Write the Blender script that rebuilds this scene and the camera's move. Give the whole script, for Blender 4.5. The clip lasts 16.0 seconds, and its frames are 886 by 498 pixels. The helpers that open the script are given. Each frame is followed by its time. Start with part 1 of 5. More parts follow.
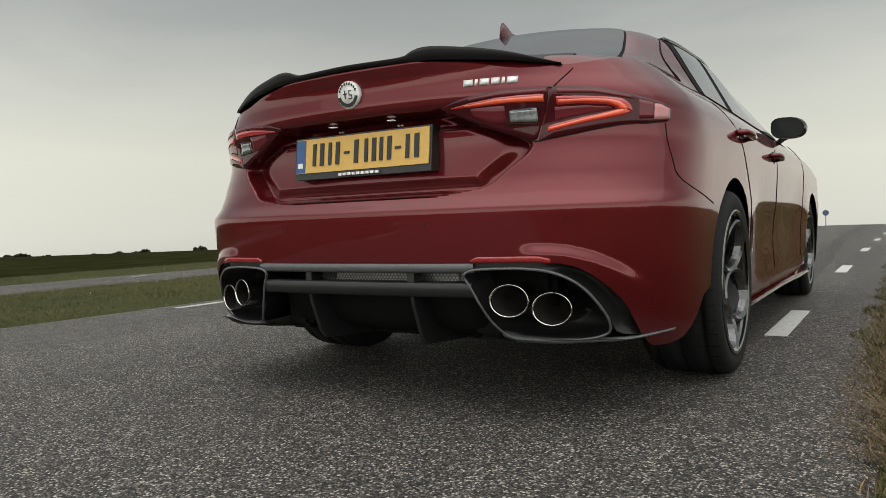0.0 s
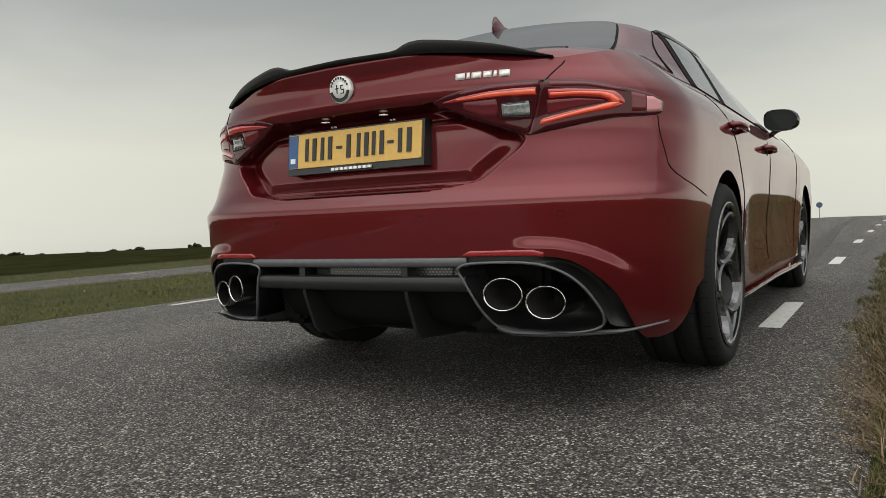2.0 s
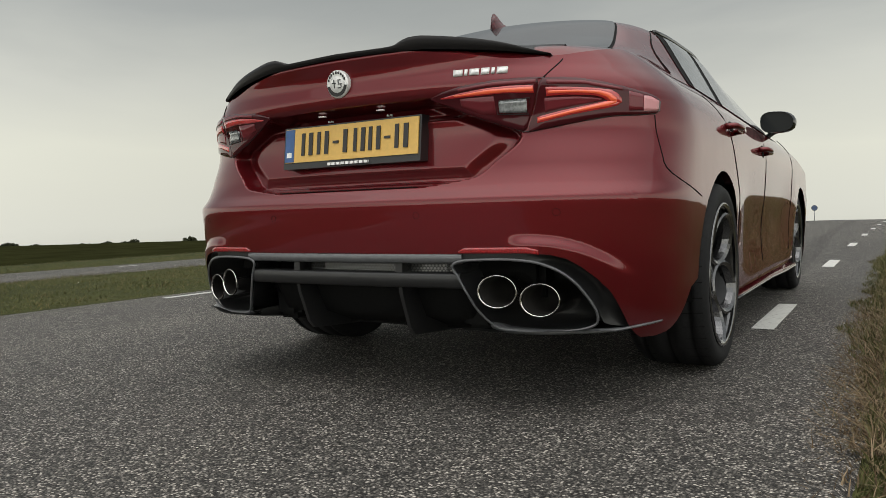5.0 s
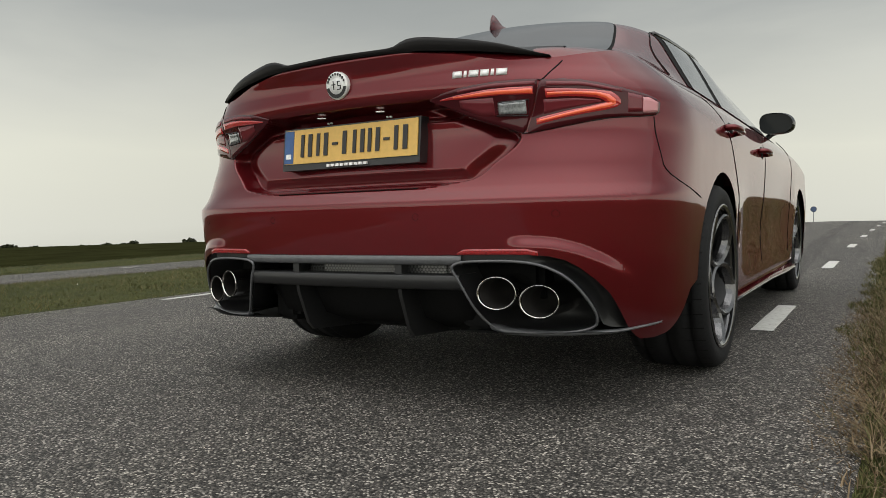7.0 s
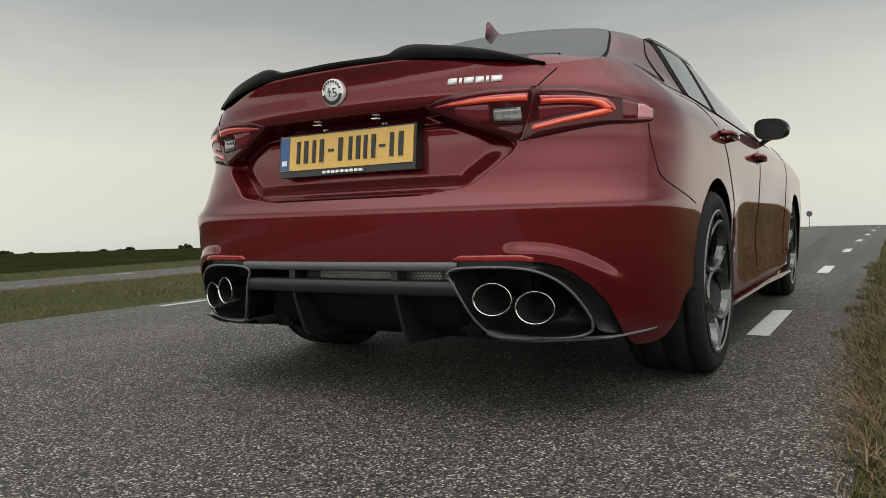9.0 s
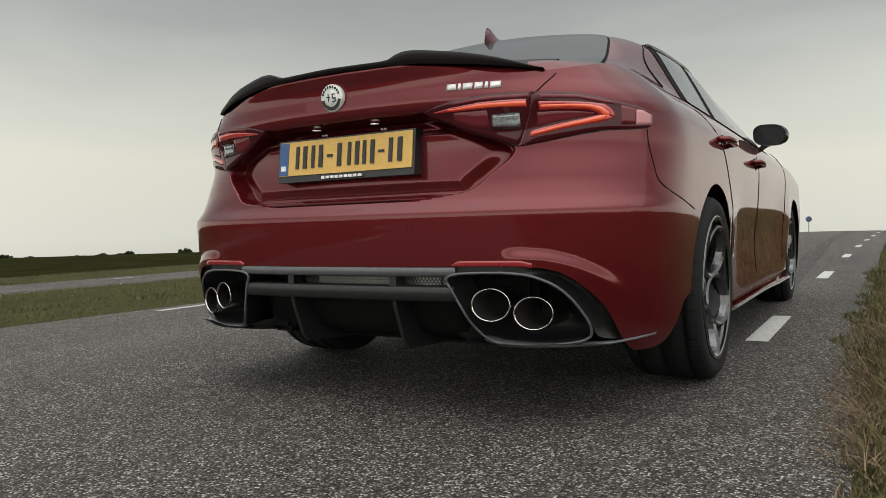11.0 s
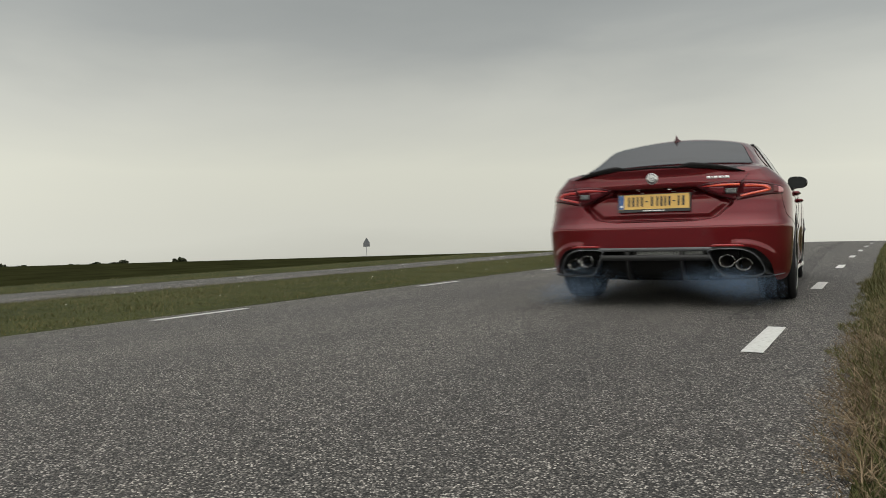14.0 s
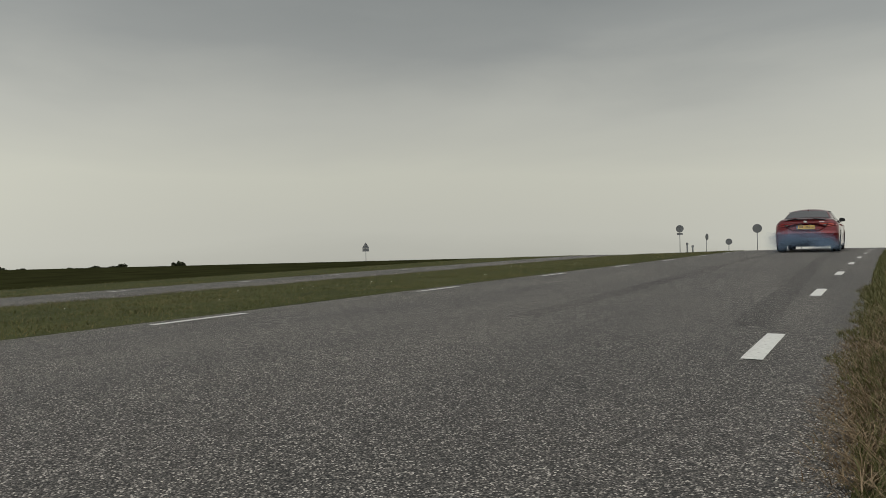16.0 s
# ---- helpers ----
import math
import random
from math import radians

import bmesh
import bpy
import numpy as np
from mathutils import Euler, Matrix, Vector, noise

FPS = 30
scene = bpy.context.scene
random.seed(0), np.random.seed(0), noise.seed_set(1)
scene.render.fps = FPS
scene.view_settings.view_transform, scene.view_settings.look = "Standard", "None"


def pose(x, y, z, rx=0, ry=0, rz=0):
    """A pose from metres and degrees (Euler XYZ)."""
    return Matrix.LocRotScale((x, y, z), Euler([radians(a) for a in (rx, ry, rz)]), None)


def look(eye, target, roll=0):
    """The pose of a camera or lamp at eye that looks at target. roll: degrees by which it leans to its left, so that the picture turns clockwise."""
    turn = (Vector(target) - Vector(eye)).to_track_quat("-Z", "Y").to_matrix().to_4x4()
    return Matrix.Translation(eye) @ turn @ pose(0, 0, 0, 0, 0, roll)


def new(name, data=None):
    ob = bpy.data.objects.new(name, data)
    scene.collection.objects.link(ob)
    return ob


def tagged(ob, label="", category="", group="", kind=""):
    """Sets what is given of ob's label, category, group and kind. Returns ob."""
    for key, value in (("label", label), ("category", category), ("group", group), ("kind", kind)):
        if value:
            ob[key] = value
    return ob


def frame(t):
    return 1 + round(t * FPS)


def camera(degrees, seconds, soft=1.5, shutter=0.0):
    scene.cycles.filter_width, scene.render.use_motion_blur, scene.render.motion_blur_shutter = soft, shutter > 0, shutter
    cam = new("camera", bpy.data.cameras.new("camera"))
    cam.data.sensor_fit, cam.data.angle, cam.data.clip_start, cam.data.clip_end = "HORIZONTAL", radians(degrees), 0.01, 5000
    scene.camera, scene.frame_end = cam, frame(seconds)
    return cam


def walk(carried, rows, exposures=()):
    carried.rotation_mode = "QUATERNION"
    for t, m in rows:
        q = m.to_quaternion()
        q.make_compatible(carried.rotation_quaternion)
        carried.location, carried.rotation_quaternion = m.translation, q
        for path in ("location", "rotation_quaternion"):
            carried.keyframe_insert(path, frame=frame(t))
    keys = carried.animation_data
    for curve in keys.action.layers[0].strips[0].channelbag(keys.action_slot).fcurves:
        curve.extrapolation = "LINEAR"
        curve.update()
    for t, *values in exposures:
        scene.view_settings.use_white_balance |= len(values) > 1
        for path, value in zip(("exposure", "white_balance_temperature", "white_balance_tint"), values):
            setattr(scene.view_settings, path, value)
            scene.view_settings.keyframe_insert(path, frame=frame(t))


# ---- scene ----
cam = camera(62.3, 16.0, soft=0.8, shutter=0.5)
walk(cam, [
    (0, pose(1.428, -1.754, 0.563, 88.068, 1.818, 31.938)),
    (0.5, pose(1.427, -1.749, 0.560, 87.820, 2.100, 31.923)),
    (1, pose(1.428, -1.751, 0.560, 87.881, 1.980, 31.923)),
    (1.5, pose(1.432, -1.749, 0.559, 87.753, 2.114, 31.726)),
    (2, pose(1.431, -1.749, 0.560, 87.679, 2.275, 31.545)),
    (2.5, pose(1.431, -1.750, 0.562, 87.705, 2.185, 31.392)),
    (3, pose(1.431, -1.748, 0.560, 87.585, 2.147, 31.241)),
    (3.5, pose(1.432, -1.748, 0.556, 87.446, 2.060, 31.153)),
    (4, pose(1.433, -1.748, 0.558, 87.407, 1.619, 31.208)),
    (6.5, pose(1.430, -1.749, 0.557, 87.482, 1.319, 31.236)),
    (7, pose(1.432, -1.748, 0.558, 87.553, 1.397, 31.186)),
    (7.5, pose(1.431, -1.748, 0.559, 87.663, 1.547, 31.149)),
    (8, pose(1.432, -1.749, 0.560, 87.788, 1.570, 31.079)),
    (8.5, pose(1.435, -1.749, 0.561, 87.882, 1.641, 30.986)),
    (9, pose(1.436, -1.749, 0.561, 87.966, 1.535, 30.928)),
    (11.5, pose(1.439, -1.748, 0.565, 88.439, 1.423, 30.874)),
    (12, pose(1.439, -1.749, 0.567, 88.589, 1.470, 30.760)),
    (12.5, pose(1.440, -1.748, 0.567, 88.750, 1.480, 30.715)),
    (13, pose(1.439, -1.752, 0.566, 88.827, 1.392, 30.707)),
    (13.5, pose(1.435, -1.748, 0.569, 88.932, 1.378, 30.636)),
    (14, pose(1.435, -1.749, 0.568, 89.066, 1.324, 30.515)),
    (14.5, pose(1.438, -1.753, 0.567, 89.190, 1.275, 30.399)),
    (15, pose(1.439, -1.752, 0.569, 89.259, 1.275, 30.373)),
    (15.5, pose(1.435, -1.751, 0.569, 89.377, 1.144, 30.400)),
    (16, pose(1.433, -1.752, 0.571, 89.463, 1.100, 30.451)),
], exposures=[(0, 0.04), (12.7, 0.04), (14.0, -0.04), (16.0, -0.36)])


# ---------------------------------------------------------------- node helpers
def node_tree(name):
    m = bpy.data.materials.new(name)
    m.use_nodes = True
    nt = m.node_tree
    return m, nt, nt.nodes["Principled BSDF"]


def add(nt, kind, **kw):
    n = nt.nodes.new(kind)
    for k, val in kw.items():
        n.inputs[k].default_value = val
    return n


def ramp(nt, src, stops):
    r = nt.nodes.new("ShaderNodeValToRGB")
    el = r.color_ramp.elements
    while len(el) < len(stops):
        el.new(0.5)
    for e, (p, c) in zip(el, stops):
        e.position, e.color = p, (*c, 1)
    nt.links.new(src, r.inputs["Fac"])
    return r.outputs["Color"]


def mix(nt, fac, a, b, mode="MIX"):
    m = nt.nodes.new("ShaderNodeMix")
    m.data_type, m.blend_type = "RGBA", mode
    for sock, val in ((m.inputs[0], fac), (m.inputs[6], a), (m.inputs[7], b)):
        if isinstance(val, (int, float)):
            sock.default_value = val
        elif isinstance(val, tuple):
            sock.default_value = (*val, 1)
        else:
            nt.links.new(val, sock)
    return m.outputs[2]


def noise_tex(nt, scale, detail=4.0, rough=0.55, coord="Object", stretch=(1, 1, 1)):
    tc = nt.nodes.new("ShaderNodeTexCoord")
    mp = nt.nodes.new("ShaderNodeMapping")
    mp.inputs["Scale"].default_value = stretch
    n = add(nt, "ShaderNodeTexNoise", Scale=scale, Detail=detail, Roughness=rough)
    nt.links.new(tc.outputs[coord], mp.inputs["Vector"])
    nt.links.new(mp.outputs["Vector"], n.inputs["Vector"])
    return n.outputs["Fac"]


def bump(nt, bsdf, height, strength, distance):
    b = add(nt, "ShaderNodeBump", Strength=strength, Distance=distance)
    nt.links.new(height, b.inputs["Height"])
    nt.links.new(b.outputs["Normal"], bsdf.inputs["Normal"])
    return b


# ---------------------------------------------------------------- sky and sun
SUN_AZ, SUN_EL = radians(150), radians(42)
world = bpy.data.worlds.new("overcast_sky")
scene.world = world
world.use_nodes = True
wt = world.node_tree
bg = wt.nodes["Background"]
sky = wt.nodes.new("ShaderNodeTexSky")
sky.sky_type = "NISHITA"
sky.sun_disc = False
sky.sun_elevation, sky.sun_rotation = SUN_EL, -SUN_AZ
sky.dust_density, sky.air_density = 4.0, 1.5
wtc = wt.nodes.new("ShaderNodeTexCoord")
sep = wt.nodes.new("ShaderNodeSeparateXYZ")
wt.links.new(wtc.outputs["Generated"], sep.inputs[0])
# drifting cloud layers bend the grey bands
wmap = wt.nodes.new("ShaderNodeMapping")
wmap.inputs["Scale"].default_value = (1.0, 1.0, 4.5)
wt.links.new(wtc.outputs["Generated"], wmap.inputs["Vector"])
cloud = add(wt, "ShaderNodeTexNoise", Scale=1.7, Detail=6.0, Roughness=0.52, Distortion=0.3)
wt.links.new(wmap.outputs["Vector"], cloud.inputs["Vector"])
madd = wt.nodes.new("ShaderNodeMath")
madd.operation = "MULTIPLY_ADD"
wt.links.new(cloud.outputs["Fac"], madd.inputs[0])
madd.inputs[1].default_value = 0.13
wt.links.new(sep.outputs["Z"], madd.inputs[2])
deck_col = ramp(wt, madd.outputs[0], [
    (0.00, (0.55, 0.55, 0.49)), (0.07, (0.68, 0.68, 0.60)), (0.16, (0.71, 0.71, 0.615)), (0.24, (0.59, 0.595, 0.54)),
    (0.32, (0.385, 0.40, 0.385)), (0.42, (0.255, 0.275, 0.275)), (0.56, (0.36, 0.38, 0.38)), (0.76, (0.70, 0.71, 0.70)), (1.0, (1.12, 1.12, 1.09))])
# the cloud is thinner on the sun's side of the sky
side = wt.nodes.new("ShaderNodeVectorMath")
side.operation = "DOT_PRODUCT"
wt.links.new(wtc.outputs["Generated"], side.inputs[0])
side.inputs[1].default_value = (math.sin(SUN_AZ), math.cos(SUN_AZ), 0)
dens = wt.nodes.new("ShaderNodeMath")
dens.operation = "MULTIPLY_ADD"
wt.links.new(side.outputs["Value"], dens.inputs[0])
dens.inputs[1].default_value, dens.inputs[2].default_value = 0.78, 1.76
deck_col = mix(wt, 1.0, deck_col, dens.outputs[0], "MULTIPLY")
grey = mix(wt, 0.94, mix(wt, 1.0, sky.outputs["Color"], (0.08, 0.08, 0.08), "MULTIPLY"), deck_col)
wt.links.new(grey, bg.inputs["Color"])
bg.inputs["Strength"].default_value = 1.0

sun = new("sun", bpy.data.lights.new("sun", "SUN"))
sun.data.energy, sun.data.angle, sun.data.color = 1.0, radians(135), (1.0, 0.97, 0.92)
sun.matrix_world = look((0, 0, 0), (-math.sin(SUN_AZ) * math.cos(SUN_EL), -math.cos(SUN_AZ) * math.cos(SUN_EL), -math.sin(SUN_EL)))
sun.location = (0, 0, 60)


# ---------------------------------------------------------------- materials
def plain(name, col, rough=0.5, metal=0.0, coat=0.0, grain=60.0, vary=0.15, bumps=0.0, spec=0.5):
    m, nt, b = node_tree(name)
    n = noise_tex(nt, grain)
    lo, hi = tuple(c * (1 - vary) for c in col), tuple(min(1, c * (1 + vary)) for c in col)
    nt.links.new(ramp(nt, n, [(0.3, lo), (0.7, hi)]), b.inputs["Base Color"])
    b.inputs["Roughness"].default_value, b.inputs["Metallic"].default_value = rough, metal
    b.inputs["Coat Weight"].default_value, b.inputs["Coat Roughness"].default_value = coat, 0.04
    b.inputs["Specular IOR Level"].default_value = spec
    if bumps:
        bump(nt, b, n, bumps, 0.002)
    return m


def glow(name, col, strength, base):
    m, nt, b = node_tree(name)
    b.inputs["Base Color"].default_value = (*base, 1)
    b.inputs["Emission Color"].default_value, b.inputs["Emission Strength"].default_value = (*col, 1), strength
    b.inputs["Roughness"].default_value = 0.2
    b.inputs["Coat Weight"].default_value = 1.0
    return m


def paint_material():
    m, nt, b = node_tree("red_metallic_paint")
    n = noise_tex(nt, 900.0, 2.0)
    d = noise_tex(nt, 6.0, 4.0)
    base = mix(nt, n, (0.102, 0.0078, 0.0104), (0.138, 0.0105, 0.0142))
    nt.links.new(base, b.inputs["Base Color"])
    b.inputs["Metallic"].default_value = 0.55
    nt.links.new(ramp(nt, d, [(0.3, (0.30,) * 3), (0.8, (0.36,) * 3)]), b.inputs["Roughness"])
    b.inputs["Specular Tint"].default_value = (0.55, 0.16, 0.19, 1)
    b.inputs["Coat Weight"].default_value = 1.0
    b.inputs["Coat IOR"].default_value = 1.45
    b.inputs["Specular IOR Level"].default_value = 0.08
    nt.links.new(ramp(nt, d, [(0.4, (0.018,) * 3), (0.9, (0.035,) * 3)]), b.inputs["Coat Roughness"])
    return m


def asphalt_material():
    m, nt, b = node_tree("asphalt_chippings")
    tc = nt.nodes.new("ShaderNodeTexCoord")
    v = add(nt, "ShaderNodeTexVoronoi", Scale=165.0, Randomness=1.0)
    nt.links.new(tc.outputs["Object"], v.inputs["Vector"])
    bw = nt.nodes.new("ShaderNodeSeparateColor")
    nt.links.new(v.outputs["Color"], bw.inputs[0])
    stone = ramp(nt, bw.outputs[0], [(0.0, (0.020, 0.0185, 0.0165)), (0.5, (0.088, 0.081, 0.074)), (0.8, (0.210, 0.195, 0.177)), (1.0, (0.60, 0.56, 0.51))])
    joint = ramp(nt, v.outputs["Distance"], [(0.35, (1, 1, 1)), (0.75, (0.14, 0.14, 0.14))])
    col = mix(nt, 1.0, stone, joint, "MULTIPLY")
    wear = ramp(nt, noise_tex(nt, 0.7, 5.0, stretch=(1.6, 0.25, 1)), [(0.3, (0.72, 0.72, 0.72)), (0.7, (1.15, 1.14, 1.1))])
    mott = ramp(nt, noise_tex(nt, 9.0, 3.0), [(0.3, (0.8, 0.8, 0.8)), (0.7, (1.1, 1.1, 1.1))])
    nt.links.new(mix(nt, 1.0, mix(nt, 1.0, col, wear, "MULTIPLY"), mott, "MULTIPLY"), b.inputs["Base Color"])
    b.inputs["Roughness"].default_value = 0.72
    b.inputs["Specular IOR Level"].default_value = 0.35
    inv = nt.nodes.new("ShaderNodeMath")
    inv.operation = "SUBTRACT"
    inv.inputs[0].default_value = 1.0
    nt.links.new(v.outputs["Distance"], inv.inputs[1])
    mul = nt.nodes.new("ShaderNodeMath")
    mul.operation = "MULTIPLY_ADD"
    nt.links.new(bw.outputs[1], mul.inputs[0])
    mul.inputs[1].default_value = 0.8
    nt.links.new(inv.outputs[0], mul.inputs[2])
    bump(nt, b, mul.outputs[0], 0.9, 0.006)
    return m


def ground_material():
    m, nt, b = node_tree("meadow_soil")
    a = noise_tex(nt, 0.35, 6.0)
    c = noise_tex(nt, 14.0, 4.0)
    green = ramp(nt, a, [(0.3, (0.028, 0.034, 0.010)), (0.55, (0.046, 0.051, 0.016)), (0.75, (0.066, 0.062, 0.024))])
    nt.links.new(mix(nt, 1.0, green, ramp(nt, c, [(0.3, (0.6,) * 3), (0.7, (1.2,) * 3)]), "MULTIPLY"), b.inputs["Base Color"])
    b.inputs["Roughness"].default_value = 0.95
    b.inputs["Specular IOR Level"].default_value = 0.1
    bump(nt, b, c, 1.0, 0.05)
    return m


def blade_material(name, stops):
    m, nt, b = node_tree(name)
    g = nt.nodes.new("ShaderNodeNewGeometry")
    nt.links.new(ramp(nt, g.outputs["Random Per Island"], stops), b.inputs["Base Color"])
    b.inputs["Roughness"].default_value = 0.7
    b.inputs["Specular IOR Level"].default_value = 0.2
    return m


def marking_material():
    m, nt, b = node_tree("worn_white_marking")
    w = noise_tex(nt, 45.0, 6.0, 0.7)
    nt.links.new(ramp(nt, w, [(0.28, (0.16, 0.155, 0.14)), (0.42, (0.44, 0.44, 0.41)), (0.8, (0.56, 0.56, 0.53))]), b.inputs["Base Color"])
    b.inputs["Roughness"].default_value = 0.7
    bump(nt, b, w, 0.5, 0.003)
    return m


def glass_material(name, col, rough=0.02):
    m, nt, b = node_tree(name)
    d = noise_tex(nt, 5.0)
    nt.links.new(ramp(nt, d, [(0.3, (rough,) * 3), (0.9, (rough + 0.03,) * 3)]), b.inputs["Roughness"])
    b.inputs["Base Color"].default_value = (*col, 1)
    b.inputs["IOR"].default_value = 1.5
    return m


PAINT = paint_material()
ASPHALT = asphalt_material()
MEADOW = ground_material()
MARK = marking_material()
FIELD = plain("dark_crop_field", (0.019, 0.020, 0.008), 1.0, grain=0.6, vary=0.35, spec=0.0)
BLACK = plain("satin_black_plastic", (0.014, 0.014, 0.0145), 0.40, spec=0.5, bumps=0.05, grain=400)
GLOSS = plain("gloss_black", (0.008, 0.008, 0.009), 0.12, coat=0.2)
# near-black for seals and joints; elsewhere it puts the shade of hollows into colour
DARK = plain("seal_and_shade_black", (0.006, 0.006, 0.006), 0.8, spec=0.1)
GREYTRIM = plain("grey_satin_trim", (0.085, 0.087, 0.092), 0.36, coat=0.2)
SHIELD = plain("rough_black_shield", (0.008, 0.008, 0.008), 0.75, spec=0.12)
CARBON = plain("carbon_spoiler", (0.010, 0.009, 0.009), 0.30, grain=500, spec=0.10)
CHROME = plain("polished_steel", (0.62, 0.60, 0.58), 0.14, metal=1.0, grain=30)
FIN_RED = plain("dark_red_aerial", (0.060, 0.006, 0.009), 0.35, coat=0.1)
PIPE_IN = plain("sooty_pipe", (0.02, 0.018, 0.016), 0.7, metal=0.4)
RUBBER = plain("tyre_rubber", (0.012, 0.012, 0.0125), 0.78, spec=0.2, bumps=0.3, grain=90)
RIM = plain("gunmetal_alloy", (0.12, 0.12, 0.124), 0.24, metal=0.85, coat=0.5)
# disc and barrel coloured near-black in place of the shade behind the spokes
BRAKE = plain("shaded_brake_disc", (0.016, 0.016, 0.016), 0.55, metal=0.4)
BARREL = plain("shaded_wheel_barrel", (0.014, 0.014, 0.015), 0.45, metal=0.5)
STEEL = plain("brake_steel", (0.3, 0.3, 0.3), 0.35, metal=1.0)
GLASS = glass_material("tinted_car_glass", (0.012, 0.014, 0.016))
GLASS.node_tree.nodes["Principled BSDF"].inputs["IOR"].default_value = 1.5
# pale base and high IOR put the mirrored sky's brightness into the side glass
GLASS_SIDE = glass_material("sky_pale_side_glass", (0.20, 0.205, 0.205))
GLASS_SIDE.node_tree.nodes["Principled BSDF"].inputs["IOR"].default_value = 3.0
# dark base and low IOR stand in for the dark reflection of the flank
MIRROR = glass_material("dark_reflection_glass", (0.010, 0.012, 0.013))
MIRROR.node_tree.nodes["Principled BSDF"].inputs["IOR"].default_value = 1.2
LENS = glass_material("smoked_red_lens", (0.13, 0.018, 0.024))
LENS.node_tree.nodes["Principled BSDF"].inputs["IOR"].default_value = 1.4
LENS_DK = glass_material("dark_lens_base", (0.055, 0.007, 0.010))
LENS_DK.node_tree.nodes["Principled BSDF"].inputs["IOR"].default_value = 1.33
LENS_PINK = glass_material("pale_side_reflector", (0.50, 0.22, 0.23), 0.1)
LENS_CLEAR = plain("reverse_lamp_silver", (0.30, 0.31, 0.32), 0.25, metal=0.5, coat=1.0, grain=120, vary=0.4)
TAIL = glow("lit_tail_lamp", (1.0, 0.035, 0.030), 0.085, (0.30, 0.02, 0.02))
CORE = glow("lit_lamp_core", (1.0, 0.17, 0.055), 0.28, (0.5, 0.06, 0.03))
TAIL_DIM = glow("dim_tail_lamp", (1.0, 0.05, 0.06), 0.06, (0.4, 0.03, 0.03))
PLATE_LIGHT = glow("licence_lamp", (1.0, 0.95, 0.85), 0.45, (0.8, 0.8, 0.8))
REFLECTOR = plain("red_reflector", (0.27, 0.012, 0.014), 0.22, coat=0.6, grain=200, vary=0.4)
PLATE = plain("yellow_plate", (0.62, 0.38, 0.09), 0.4, grain=80, vary=0.06)
PLATE_BLUE = plain("blue_plate_band", (0.025, 0.08, 0.22), 0.4)
INK = plain("black_ink", (0.012, 0.012, 0.012), 0.5)
SILVER = plain("silver_letters", (0.74, 0.73, 0.72), 0.3, metal=0.25)
ENAMEL = plain("white_enamel", (0.70, 0.70, 0.68), 0.25, coat=0.8)
GRASS = blade_material("verge_grass", [(0.0, (0.042, 0.046, 0.014)), (0.45, (0.072, 0.077, 0.024)), (0.8, (0.112, 0.108, 0.040)), (1.0, (0.19, 0.155, 0.080))])
STRAW = blade_material("dry_grass", [(0.0, (0.06, 0.040, 0.022)), (0.5, (0.13, 0.090, 0.050)), (0.85, (0.25, 0.185, 0.115)), (1.0, (0.07, 0.068, 0.025))])
LEAF = blade_material("hedge_leaves", [(0.0, (0.018, 0.022, 0.010)), (0.6, (0.035, 0.040, 0.018)), (1.0, (0.05, 0.05, 0.026))])
BARK = plain("bark", (0.05, 0.042, 0.034), 0.9)
PETAL = plain("white_petals", (0.6, 0.6, 0.52), 0.7)
SIGN_BACK = plain("grey_sign_back", (0.12, 0.125, 0.13), 0.6, metal=0.3)
SIGN_BLUE = plain("blue_sign_face", (0.05, 0.08, 0.16), 0.45)
POST = plain("galvanised_post", (0.24, 0.245, 0.25), 0.5, metal=0.6)
SMOKE = plain("tyre_smoke", (0.15, 0.22, 0.32), 1.0, vary=0.05)


def skid_material():
    m, nt, b = node_tree("rubber_skid")
    b.inputs["Base Color"].default_value = (0.012, 0.012, 0.012, 1)
    b.inputs["Roughness"].default_value = 0.7
    n = noise_tex(nt, 30.0, 5.0, 0.7, stretch=(1, 0.3, 1))
    nt.links.new(ramp(nt, n, [(0.35, (0.05,) * 3), (0.75, (0.30,) * 3)]), b.inputs["Alpha"])
    return m


SKID = skid_material()


# ---------------------------------------------------------------- geometry helpers
def tab(table):
    """A smooth monotone curve through (a, b) pairs."""
    xs = np.array([p[0] for p in table], float)
    ys = np.array([p[1] for p in table], float)
    h, d = np.diff(xs), np.diff(ys) / np.diff(xs)
    m = np.zeros(len(xs))
    for i in range(1, len(xs) - 1):
        if d[i - 1] * d[i] > 0:
            w1, w2 = 2 * h[i] + h[i - 1], h[i] + 2 * h[i - 1]
            m[i] = (w1 + w2) / (w1 / d[i - 1] + w2 / d[i])
    m[0], m[-1] = d[0], d[-1]

    def value(a):
        if a <= xs[0]:
            return float(ys[0])
        if a >= xs[-1]:
            return float(ys[-1])
        i = int(np.searchsorted(xs, a, side="right")) - 1
        t = (a - xs[i]) / h[i]
        return float((2 * t**3 - 3 * t**2 + 1) * ys[i] + (t**3 - 2 * t**2 + t) * h[i] * m[i] + (-2 * t**3 + 3 * t**2) * ys[i + 1] + (t**3 - t**2) * h[i] * m[i + 1])
    return value


def smooth(t):
    t = min(1.0, max(0.0, t))
    return t * t * (3 - 2 * t)


